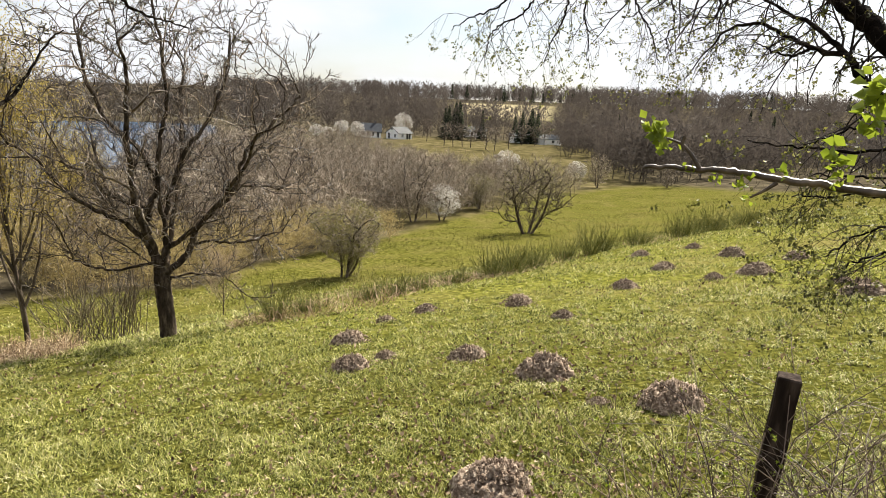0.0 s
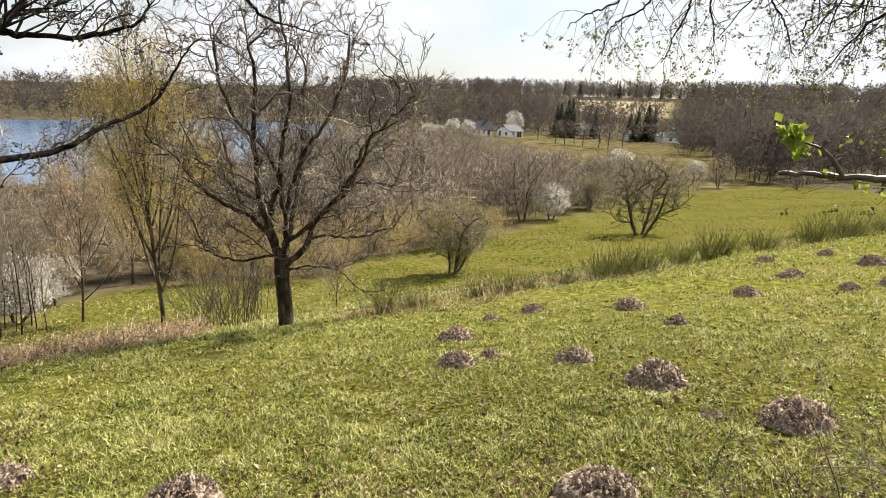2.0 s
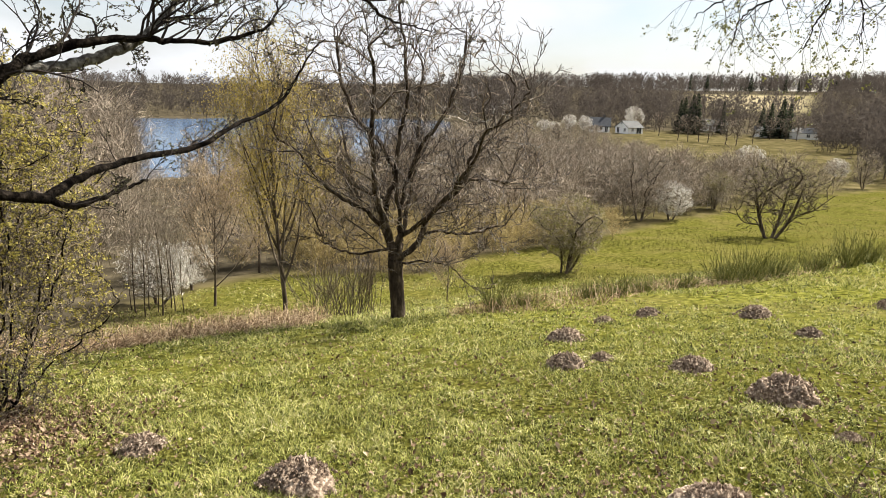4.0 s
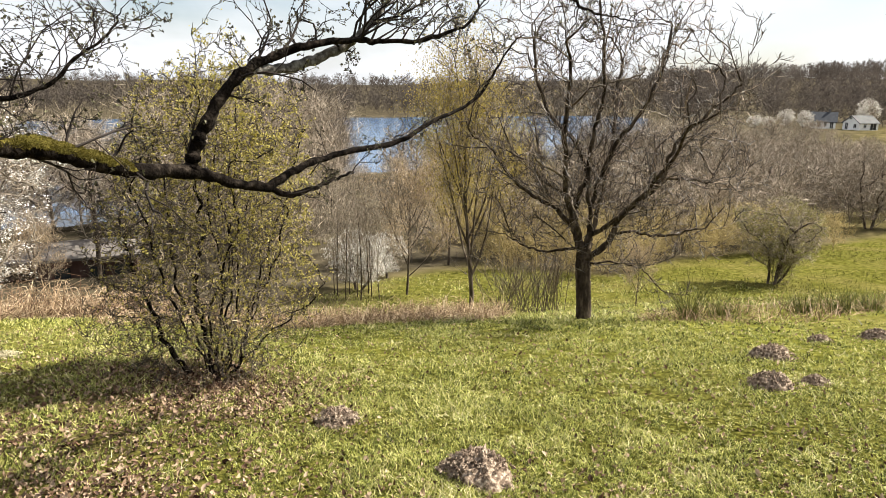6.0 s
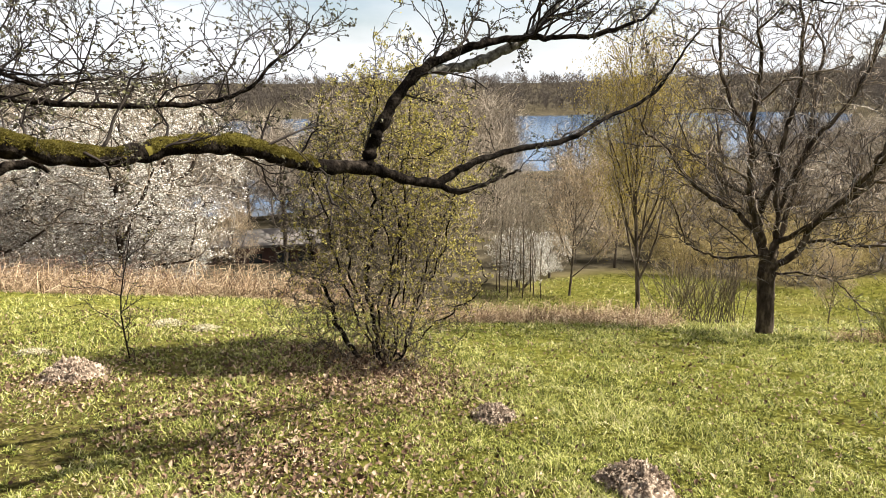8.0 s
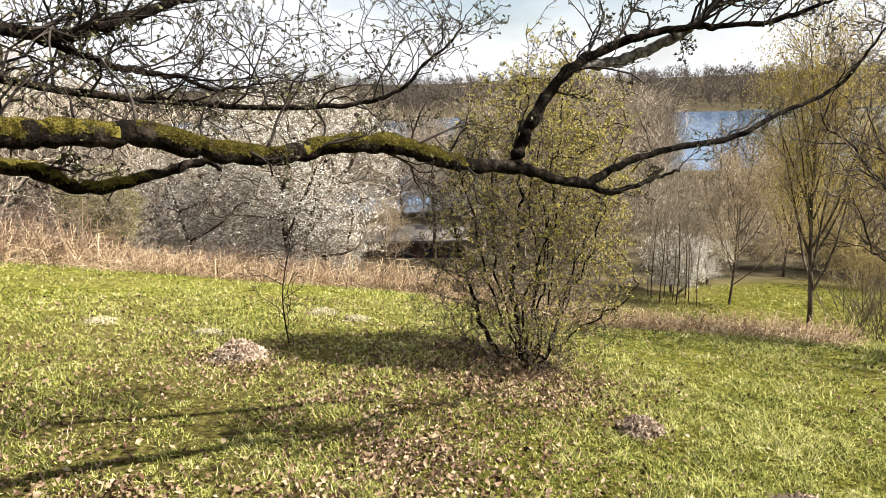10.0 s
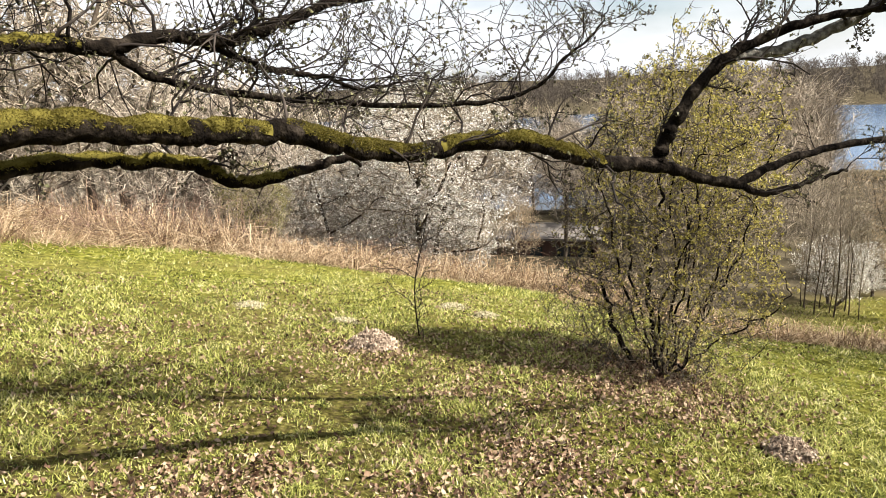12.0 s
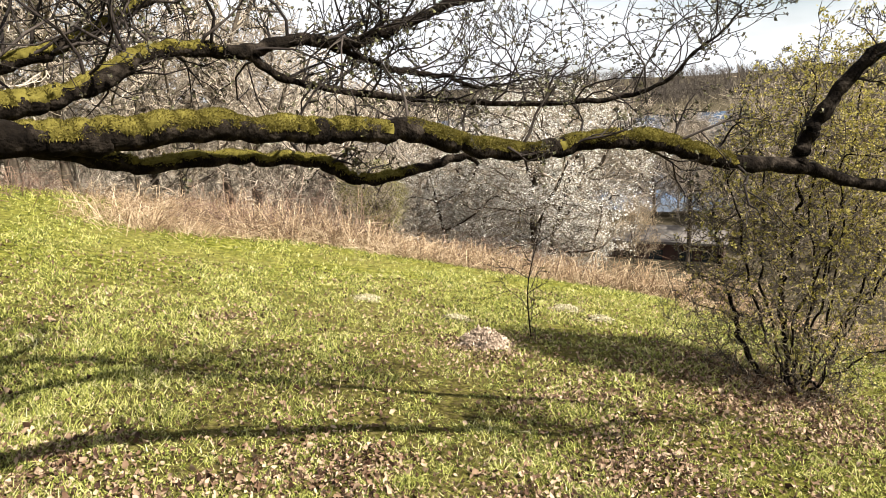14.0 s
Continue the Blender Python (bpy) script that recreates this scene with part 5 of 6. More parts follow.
# ---- molehills ----
def build_molehills():
    rows = [  # bearing, distance, width
        (-14.2, 5.15, 0.58), (-6.8, 5.87, 0.39), (-25.6, 4.46, 0.54), (-10.8, 3.14, 0.50), (4.2, 7.16, 0.46), (4.1, 5.89, 0.42), (0.9, 6.15, 0.24), (-2.5, 8.85, 0.36), (1.1, 8.35, 0.26),
        (-10.8, 8.73, 0.47), (-15.0, 7.71, 0.30), (-19.9, 9.88, 0.44), (-22.9, 12.0, 0.45), (-27.9, 13.9, 0.60), (-29.9, 11.2, 0.62), (-32.5, 13.1, 0.5), (-24.9, 16.0, 0.42), (-20.8, 14.5, 0.43), (-26.9, 10.6, 0.34),
        (-37.5, 9.2, 0.57), (-36.0, 10.1, 0.30), (-19.3, 4.38, 0.17), (42.6, 4.39, 0.40), (29.0, 3.37, 0.54), (78.9, 5.84, 0.57), (71.5, 8.14, 0.45), (68.6, 7.74, 0.35), (89.3, 7.51, 0.34), (81.4, 6.90, 0.32)]
    for k, (az, r, w) in enumerate(rows):
        rng = np.random.RandomState(100 + k)
        p = spot(az, r)
        n, rings = 60, 22
        v = [[0, 0, 1.0]]
        for i in range(1, rings + 1):
            for j in range(n):
                a = 2 * np.pi * j / n
                u = i / rings
                v.append([u * math.cos(a), u * math.sin(a), 0])
        v = np.array(v)
        u = np.hypot(v[:, 0], v[:, 1])
        ox, oy = rng.uniform(0, 50, 2)
        rim = 1.05 + 0.3 * waves(v[:, 0] * 2 + ox, v[:, 1] * 2 + oy, 1.2, k)
        old = az > 65 and r > 6.5
        rise = 0.12 if old else 0.28
        h = w * rise * np.clip(1 - (u * rim) ** 2.2, -0.1, 1)
        lumps = np.array([noise.noise(Vector((x * 5 + ox, y * 5 + oy, 0))) + 0.7 * noise.noise(Vector((x * 12 + ox, y * 12, 3))) + 0.5 * noise.noise(Vector((x * 26 + ox, y * 26, 7))) + 0.3 * noise.noise(Vector((x * 50 + ox, y * 50, 9))) for x, y, _ in v])
        v[:, :2] *= (w / 2) * (1 + 0.10 * lumps[:, None])
        v[:, 2] = h + lumps * w * 0.125 * np.clip(1.15 - u, 0.15, 1) - 0.01 - 0.05 * u**5
        world_xy = v[:, :2] + np.array(p)[:2]
        v[:, 2] += height(world_xy[:, 0], world_xy[:, 1]) - p.z
        f = [[1 + i * n + j, 1 + (i + 1) * n + j, 1 + (i + 1) * n + (j + 1) % n, 1 + i * n + (j + 1) % n] for i in range(rings - 1) for j in range(n)]
        s = Soup()
        s.add(v + np.array(p), f)
        s.f.append(np.array([[0, 1 + j, 1 + (j + 1) % n] for j in range(n)]))
        mound, s = s, Soup()
        # loose clods
        c = 800
        a = rng.uniform(0, 6.283, c)
        q = np.abs(rng.normal(size=c)) * 0.56 * w / 2
        x, y = np.cos(a) * q + p.x, np.sin(a) * q + p.y
        zz = height(x, y) + w * (rise - 0.01) * np.clip(1 - (2 * q / w) ** 2.2, 0, 1)
        oct_v = np.array([[1, 0, 0], [0, 1, 0], [-1, 0, 0], [0, -1, 0], [0, 0, 1], [0, 0, -1.0]])
        oct_f = np.array([[0, 1, 4], [1, 2, 4], [2, 3, 4], [3, 0, 4], [1, 0, 5], [2, 1, 5], [3, 2, 5], [0, 3, 5]])
        size = (0.003 + 0.015 * rng.uniform(size=c) ** 2.4)[:, None, None] * rng.uniform(0.5, 1.5, (c, 6, 1))
        s.add(oct_v[None] * size + np.stack([x, y, zz], 1)[:, None], (np.arange(c)[:, None, None] * 6 + oct_f[None]).reshape(-1, 3))
        soil = OLD_SOIL if old else SOIL
        hill = whole("molehill", mound, soil, "flattened old molehill, pale and half overgrown" if old else "crumbly brown molehill of dry loose soil on the grass", "molehill", place=p, group="molehills on the pasture")
        tagged(part("loose_soil", s, soil, hill, smooth=False), kind="stuff")


build_molehills()


# ---- grass, litter, bracken ----
def scatter(rng, n, az0, az1, r0, r1, power=1.0):
    """Bearings and distances; a higher power sets more of them close by."""
    u = rng.uniform(size=n)
    r = r0 * (r1 / r0) ** (u ** power)
    a = np.radians(rng.uniform(az0, az1, n))
    x, y = -np.sin(a) * r, np.cos(a) * r
    return x, y, np.degrees(a), r


def blades(soup, x, y, h, w, rng, lean):
    """Grass blades of two pieces, bent over to one side."""
    n = len(x)
    a, la = rng.uniform(0, 6.283, n), rng.uniform(0, 6.283, n)
    root = np.stack([x, y, height(x, y) - 0.006], 1)
    side = np.stack([np.cos(a) * w, np.sin(a) * w, 0 * a], 1)
    out = np.stack([np.cos(la), np.sin(la), 0 * la], 1) * (h * lean)[:, None]
    mid = root + out * 0.35 + np.stack([0 * h, 0 * h, h * 0.62], 1)
    tip = root + out * 1.05 + np.stack([0 * h, 0 * h, h * (1.05 - 0.35 * lean)], 1)
    b = np.arange(n)[:, None] * 5
    soup.add(np.stack([root - side, root + side, mid + side * 0.8, mid - side * 0.8, tip], 1), np.concatenate([b + [0, 1, 2], b + [0, 2, 3], b + [3, 2, 4]]))


def build_grass():
    rng = np.random.RandomState(71)
    s = Soup()
    # tufts close by
    x, y, az, r = scatter(rng, 52000, -42, 121, 1.9, 9.5, 0.85)
    clump = 0.8 * waves(x, y, 20.0, 72) + 0.6 * waves(x, y, 8.0, 78) + 0.5 * waves(x, y, 2.6, 73) + 0.3 * waves(x, y, 0.8, 74)
    lit = soft(45, 75, az) * (1 - soft(5.5, 9, r))
    keep = rng.uniform(size=len(x)) < 0.58 + 0.5 * clump - 0.22 * lit
    x, y, r, clump = x[keep], y[keep], r[keep], clump[keep]
    k = 9
    tall = 0.018 + 0.022 * rng.uniform(size=len(x)) ** 2 + 0.03 * np.clip(clump, 0, 1.5)
    tall, r2 = np.repeat(tall, k), np.repeat(r, k)
    x2, y2 = np.repeat(x, k) + rng.normal(size=len(r2)) * 0.014, np.repeat(y, k) + rng.normal(size=len(r2)) * 0.014
    blades(s, x2, y2, tall * rng.uniform(0.4, 1.15, len(r2)), 0.0017 + 0.0005 * r2, rng, rng.uniform(0.2, 1.5, len(r2)))
    # thinner turf between the tufts and farther out
    n = 480000
    x, y, az, r = scatter(rng, n, -42, 121, 1.9, 30, 1.0)
    clump = waves(x, y, 9.0, 77) + 0.7 * waves(x, y, 3.0, 73) + 0.4 * waves(x, y, 0.8, 74)
    keep = (rng.uniform(size=n) < (0.45 + 0.5 * clump) + 0.1) & (r < pasture_edge(az) + 0.5)
    x, y, r, clump = x[keep], y[keep], r[keep], clump[keep]
    n = len(x)
    h = (0.012 + 0.026 * rng.uniform(size=n) ** 2 + 0.016 * np.clip(clump, 0, 2)) * (1 + 0.05 * r)
    w = 0.0014 + 0.0008 * r
    a, la = rng.uniform(0, 6.283, n), rng.uniform(0, 6.283, n)
    tilt = rng.uniform(0.3, 1.7, n)
    root = np.stack([x, y, height(x, y) - 0.006], 1)
    side = np.stack([np.cos(a) * w, np.sin(a) * w, 0 * a], 1)
    tip = root + np.stack([np.cos(la) * h * tilt, np.sin(la) * h * tilt, h], 1)
    s.add(np.stack([root - side, root + side, tip], 1), np.arange(n * 3).reshape(-1, 3))
    whole("grass", s, GRASS, "short spring pasture grass with yellowed blades", "grass", "stuff", smooth=False)
    # broad-leaved weeds in the turf
    x, y, az, r = scatter(rng, 5200, -42, 121, 2.0, 15, 0.9)
    keep = rng.uniform(size=len(x)) < 0.5 + 0.5 * waves(x, y, 1.5, 75)
    x, y = np.repeat(x[keep], 7), np.repeat(y[keep], 7)
    x, y = x + rng.normal(size=len(x)) * 0.022, y + rng.normal(size=len(x)) * 0.022
    s = Soup()
    s.leaves(np.stack([x, y, height(x, y) + 0.012], 1), 0.023, rng, flat=0.6, slim=0.3, fold=0.1)
    whole("turf_weeds", s, WEED, "low broad-leaved weeds among the grass", "weeds", "stuff")
    # coarse tussocks on the lower pasture
    x, y, az, r = scatter(rng, 120000, -36, 48, 22, 112, 0.9)
    keep = (r < pasture_edge(az)) & (rng.uniform(size=len(x)) < 0.35 + 0.5 * waves(x, y, 0.7, 76))
    x, y, r = x[keep], y[keep], r[keep]
    n = len(x)
    h, w = rng.uniform(0.04, 0.13, n), 0.010 + 0.0008 * r
    a, la = rng.uniform(0, 6.283, n), rng.uniform(0, 6.283, n)
    root = np.stack([x, y, height(x, y) - 0.02], 1)
    side = np.stack([np.cos(a) * w, np.sin(a) * w, 0 * a], 1)
    tip = root + np.stack([np.cos(la) * h * 0.7, np.sin(la) * h * 0.7, h], 1)
    s = Soup()
    s.add(np.stack([root - side, root + side, tip], 1), np.arange(n * 3).reshape(-1, 3))
    whole("pasture_tussocks", s, LOW_GRASS, "coarse grass tussocks on the lower pasture", "grass", "stuff")


def build_litter():
    rng = np.random.RandomState(81)
    s = Soup()
    x, y, az, r = scatter(rng, 60000, 46, 121, 2.0, 9.5, 1.0)
    patch = waves(x, y, 2.2, 82) + 0.6 * waves(x, y, 0.8, 84)
    keep = rng.uniform(size=len(x)) < (0.30 + 0.26 * patch) * soft(46, 66, az)
    x2, y2, _, r2 = scatter(rng, 26000, -42, 62, 2.0, 19, 0.9)
    k2 = rng.uniform(size=len(x2)) < 0.32 + 0.5 * waves(x2, y2, 1.3, 83)
    bb = spot(52.9, 5.5)
    x3, y3 = bb.x + 0.05 + rng.normal(size=5200) * 0.55, bb.y - 0.05 + rng.normal(size=5200) * 0.42
    x4, y4, az4, r4 = scatter(rng, 30000, 60, 121, 2.0, 6.5, 0.9)
    bare = 0.9 * waves(x4, y4, 2.6, 86) + 0.5 * waves(x4, y4, 7.0, 87) + 1.1 * soft(92, 112, az4) * (1 - soft(2.8, 4.2, r4)) - 0.42
    k4 = rng.uniform(size=len(x4)) < bare
    x5, y5 = spot(78.9, 5.7).x + rng.normal(size=500) * 0.22, spot(78.9, 5.7).y + rng.normal(size=500) * 0.28
    x, y = np.concatenate([x[keep], x2[k2], x3, x4[k4], x5]), np.concatenate([y[keep], y2[k2], y3, y4[k4], y5])
    at = np.stack([x, y, height(x, y) + rng.uniform(0.0, 0.028, len(x))], 1)
    s.curled(at, 0.028, rng)
    whole("leaf_litter", s, DEAD_LEAF, "curled dry oak leaves strewn over the grass", "dead leaves", "stuff")


def tangle(name, label, category, mat, x, y, tall, rng, width=0.0065):
    """Bent and broken stalks, thrown every way."""
    n = len(x)
    z = height(x, y)
    h = tall * rng.uniform(0.35, 1.1, n) * np.clip(0.75 + 0.6 * waves(x, y, 1.5, 70), 0.3, 1.3)
    a, b2 = rng.uniform(0, 6.283, n), rng.uniform(0, 6.283, n)
    up = rng.uniform(0.25, 1.0, n)
    o = h * np.sqrt(1 - up**2) * 0.6
    p0 = np.stack([x, y, z - 0.03], 1)
    p1 = p0 + np.stack([np.cos(a) * o, np.sin(a) * o, h * up * 0.75], 1)
    k = rng.uniform(0.15, 0.5, n) * tall
    p2 = p1 + np.stack([np.cos(b2) * k, np.sin(b2) * k, rng.uniform(-0.5, 0.4, n) * k], 1)
    s = Soup()
    for i in range(n):
        s.tube(np.stack([p0[i], p1[i], p2[i]]), (width, width * 0.8, width * 0.35), 3)
    return whole(name, s, mat, label, category, "stuff")


def build_bracken():
    rng = np.random.RandomState(91)
    x, y, az, r = scatter(rng, 17000, 56, 113, 12.0, 18.0, 1.0)
    edge = 12.9 + 0.5 * waves(x, y, 0.8, 94) - 1.2 * (1 - soft(66, 80, az))
    k = (r > edge - 2.6 * rng.uniform(size=len(x)) ** 3) & (rng.uniform(size=len(x)) < 0.75 + 0.3 * waves(x, y, 0.9, 92)) & (rng.uniform(size=len(x)) < 1 - soft(106, 113, az))
    x2, y2, az2, r2 = scatter(rng, 6500, 27, 62, 9.3, 15, 1.0)
    k2 = r2 > 9.7 + 0.4 * waves(x2, y2, 1.0, 95)
    x0, y0, az0, r0 = scatter(rng, 6000, 60, 113, 10.6, 13.4, 1.0)
    k0 = rng.uniform(size=len(x0)) < ((r0 - 10.6) / 2.8) ** 2 * (0.3 + 0.5 * waves(x0, y0, 1.6, 90))
    tangle("dry_stalks", "loose dry stalks and straw lying out over the grass", "straw", STRAW, x0[k0], y0[k0], 0.5, rng, 0.0045)
    tangle("dead_bracken", "tangled bank of dead straw-coloured bracken along the field edge", "bracken", STRAW,
           x[k], y[k], 0.9, rng)
    tangle("dead_bracken", "low strip of flattened dead bracken on the brow", "bracken", STRAW, x2[k2], y2[k2], 0.55, rng, 0.0055)
    x, y, az, r = scatter(rng, 4200, 66, 116, 13.4, 18.5, 1.0)
    k = (rng.uniform(size=len(x)) < 0.5 + 0.6 * waves(x, y, 1.1, 98)) & (r > 13.6 + 0.5 * waves(x, y, 0.7, 99))
    tangle("briar_stems", "reddish-brown bare briar stems rising out of the dead bracken", "briar", BRIAR, x[k], y[k], 1.45, rng, 0.006)
    x, y, az, r = scatter(rng, 22000, -25, 15, 8.6, 26, 1.0)
    s = -math.sin(FALL) * x + math.cos(FALL) * y
    k = (rng.uniform(size=len(x)) < 0.62 + 0.6 * waves(x, y, 0.9, 93)) & (s > 8.0 + 0.5 * waves(x, y, 1.3, 96)) & (s < 9.6)
    tangle("rough_grass", "tussocks of dry rough grass on the brow", "grass", STRAW, x[k], y[k], 0.34, rng, 0.005)


def build_broom():
    for k, (az, off, tall, wide) in enumerate([(11.0, 0.2, 0.55, 0.15), (8.3, 0.2, 0.3, 0.35), (2.6, 0.3, 0.36, 0.22), (0.4, 0.2, 0.4, 0.25), (-1.6, 0.3, 0.3, 0.2), (-5.0, 0.1, 0.3, 0.4), (-8.3, 0.0, 0.5, 0.6), (-10.2, 0.0, 0.58, 0.7), (-11.8, 0.1, 0.5, 0.5),
                                              (-14.5, 0.2, 0.55, 0.35), (-16.6, 0.1, 0.7, 0.4), (-17.7, 0.2, 0.62, 0.35), (-20.5, 0.1, 0.55, 0.6), (-24.0, 0.1, 0.7, 0.8), (-26.0, 0.1, 0.75, 0.9), (-28.4, 0.2, 0.6, 0.7)]):
        r = (8.2 + off) / math.cos(radians(az - 42))
        rng = np.random.RandomState(200 + k)
        p = spot(az, r)
        s = Soup()
        for i in range(int(45 + 110 * wide)):
            a, o = rng.uniform(0, 6.283), abs(rng.normal()) * wide * 0.4
            st = np.array((p.x + math.cos(a) * o, p.y + math.sin(a) * o, 0))
            st[2] = float(height(st[0], st[1])) - 0.05
            q = branch(s, st, (math.cos(a) * 0.4, math.sin(a) * 0.4, 1), tall * rng.uniform(0.4, 1.25), 0.0035 + 0.00015 * r, rng, 4, 0.05, 0.16, 0.3, 3)
            for m in range(4):
                branch(s, q[1 + m % 3], unit(q[-1] - q[0]) + rng.normal(size=3) * 0.35, tall * 0.3, 0.0016 + 0.00012 * r, rng, 3, 0.05, 0.15, 0.3, 3)
        whole("broom_bush", s, BROOM, "wiry green broom bush on the brow of the pasture", "bush", place=p, group="broom along the brow")


def build_thicket():
    """Bare upright stems between the two trees on the brow, and the thin sapling on the pasture."""
    rng = np.random.RandomState(97)
    for k, (az, r) in enumerate([(27.4, 19), (26.2, 18.5), (25.0, 18), (23.8, 17.5), (22.6, 17.5)]):
        p = spot(az, r)
        t = thing("bare_shrub", p, "leafless many-stemmed shrub with upright dark stems", "shrub", "bare shrubs on the brow")
        crown = Soup()
        for i in range(16):
            st = Soup()
            d = np.array([rng.normal() * 0.3, rng.normal() * 0.3, 1])
            q = branch(st, np.array(p) + (rng.normal() * 0.2, rng.normal() * 0.2, -0.1), d, rng.uniform(1.0, 2.1), 0.010, rng, 5, 0.02, 0.1, 0.4, 4)
            part("stem", st, GREY_BARK, t)
            for m in range(5):
                grow(crown, q[2 + m % 3], turned(unit(d), radians(35), rng), rng.uniform(0.3, 0.7), 0.006, rng, [(3, 0.5, 35, 0.05, 0.15), (0, 0, 0, 0, 0.15)])
        part("crown", crown, TWIG, t)
    p = spot(74.7, 6.41)
    t = thing("hawthorn_sapling", p, "thin hawthorn sapling with few budding twigs", "sapling")
    st, crown, lv = Soup(), Soup(), Soup()
    q = branch(st, np.array(p) + (0, 0, -0.05), (0.02, -0.03, 1), 1.35, 0.009, rng, 9, 0.02, 0.14, 0.35, 5)
    spots = []
    for m in range(13):
        u = 0.15 + 0.8 * m / 13
        i = int(u * 8)
        grow(crown, q[i], turned(np.array([0, 0, 1.0]), radians(rng.uniform(40, 75)), rng), rng.uniform(0.3, 0.65), 0.005, rng, [(4, 0.5, 45, 0.02, 0.25), (2, 0.5, 40, 0, 0.2), (0, 0, 0, 0, 0.2)], 0, None, spots, thin=0.0028)
    part("stem", st, OAK_BARK, t)
    part("crown", crown, OAK_TWIG, t)
    lv.leaves(np.array(spots)[::2], 0.012, rng)
    part("foliage", lv, LEAF, t)


def build_brambles():
    """Arching stems and small leaves round the fence post, with the wire."""
    for k, (az, r, count, tall) in enumerate([(-36.5, 2.6, 30, 0.9), (-39.5, 3.0, 34, 1.0), (-33.0, 2.5, 16, 0.6), (-38.0, 3.6, 26, 0.8), (-30.5, 2.7, 9, 0.55), (-41.5, 2.4, 20, 1.0)]):
        rng = np.random.RandomState(230 + k)
        p = spot(az, r)
        t = thing("bramble", p, "tangle of thin brown bramble stems with a few young leaves", "bramble", "brambles round the fence post")
        stems, lv = Soup(), Soup()
        spots = []
        for i in range(count):
            a = rng.uniform(0, 6.283)
            st = np.array((p.x + rng.normal() * 0.22, p.y + rng.normal() * 0.22, 0))
            st[2] = float(height(st[0], st[1])) - 0.03
            q = branch(stems, st, (math.cos(a) * 0.5, math.sin(a) * 0.5, 1), tall * rng.uniform(0.5, 1.2), 0.0035, rng, 8, -0.12, 0.16, 0.4, 4)
            for m in range(3):
                q2 = branch(stems, q[3 + m], turned(unit(q[4] - q[3]), radians(50), rng), rng.uniform(0.1, 0.35), 0.002, rng, 4, -0.05, 0.2, 0.4, 3)
                spots.extend(q2[1:])
        part("stem_tangle", stems, BRAMBLE, t)
        sp = np.array(spots)[:: 5]
        lv.leaves(np.repeat(sp, 3, 0) + rng.normal(size=(len(sp) * 3, 3)) * 0.006, 0.016, rng)
        part("foliage", lv, FRESH_LEAF, t, "small fresh green leaves")
    s = Soup()
    pts = smooth_path([aim(-20, -25.5, 3.6), aim(-27, -24.4, 3.2), aim(-33.9, -24.2, 2.86), aim(-38, -25.4, 2.6), aim(-46, -27.5, 2.4)], 60)
    s.tube(pts, np.full(60, 0.0016), 5)
    for i in range(4, 58, 6):
        for d in ((0.012, 0.004, 0.014), (-0.010, 0.006, 0.012)):
            s.tube(np.stack([pts[i] - d, pts[i] + d]), (0.001, 0.0008), 3)
    whole("barbed_wire", s, WIRE, "rusty strand of barbed wire fixed to the post", "wire", place=tuple(pts[30]))


build_grass()
build_litter()
build_bracken()
build_broom()
build_thicket()
build_brambles()


# ---- woods ----
def low_tree(seed, limbs, twigs, trunk=0.012, spread=0.9, clear=0.22, twig=0.006, reach=0.16):
    """Vertices and triangles of a simple bare tree one metre high, its crown filled with thin kinked twigs."""
    rng = np.random.RandomState(seed)
    s = Soup()
    pts = branch(s, (0, 0, -0.03), (0, 0, 1), 0.85, trunk, rng, 5, 0.05, 0.08, 0.2, 3)
    for k in range(limbs):
        u = clear + (1 - clear) * (k + rng.uniform(0, 1)) / limbs
        f = min(u, 0.99) * 4
        p = pts[int(f)] * (1 - f % 1) + pts[int(f) + 1] * (f % 1)
        a = k * 2.4 + rng.uniform(-0.4, 0.4)
        o = spread * rng.uniform(0.6, 1.1)
        d = unit((math.cos(a) * o, math.sin(a) * o, 0.8))
        q0, q1 = p, p + d * 0.46 * (1.2 - 0.65 * u) * rng.uniform(0.8, 1.2)
        across = unit(np.cross(d, rng.normal(size=3))) * trunk * 0.4
        s.add(np.stack([q0 - across, q0 + across, q1]), np.array([[0, 1, 2]]))
        w = rng.uniform(0.1, 1.0, twigs)[:, None] ** 0.8
        c = q0 * (1 - w) + q1 * w + rng.normal(size=(twigs, 3)) * 0.035
        d = d * 0.6 + rng.normal(size=(twigs, 3)) * 0.62 + np.array([0, 0, 0.3])
        d /= np.linalg.norm(d, axis=1, keepdims=True)
        ln = reach * rng.uniform(0.5, 1.3, twigs)[:, None]
        o = np.cross(d, rng.normal(size=(twigs, 3)))
        o /= np.linalg.norm(o, axis=1, keepdims=True)
        s.add(np.stack([c - o * twig, c + o * twig, c + d * ln], 1), np.arange(twigs * 3).reshape(-1, 3))
    s.flush()
    tri = [q for q in s.f if q.shape[1] == 3] + [np.concatenate([q[:, [0, 1, 2]], q[:, [0, 2, 3]]]) for q in s.f if q.shape[1] == 4]
    return np.concatenate(s.v), np.concatenate(tri)


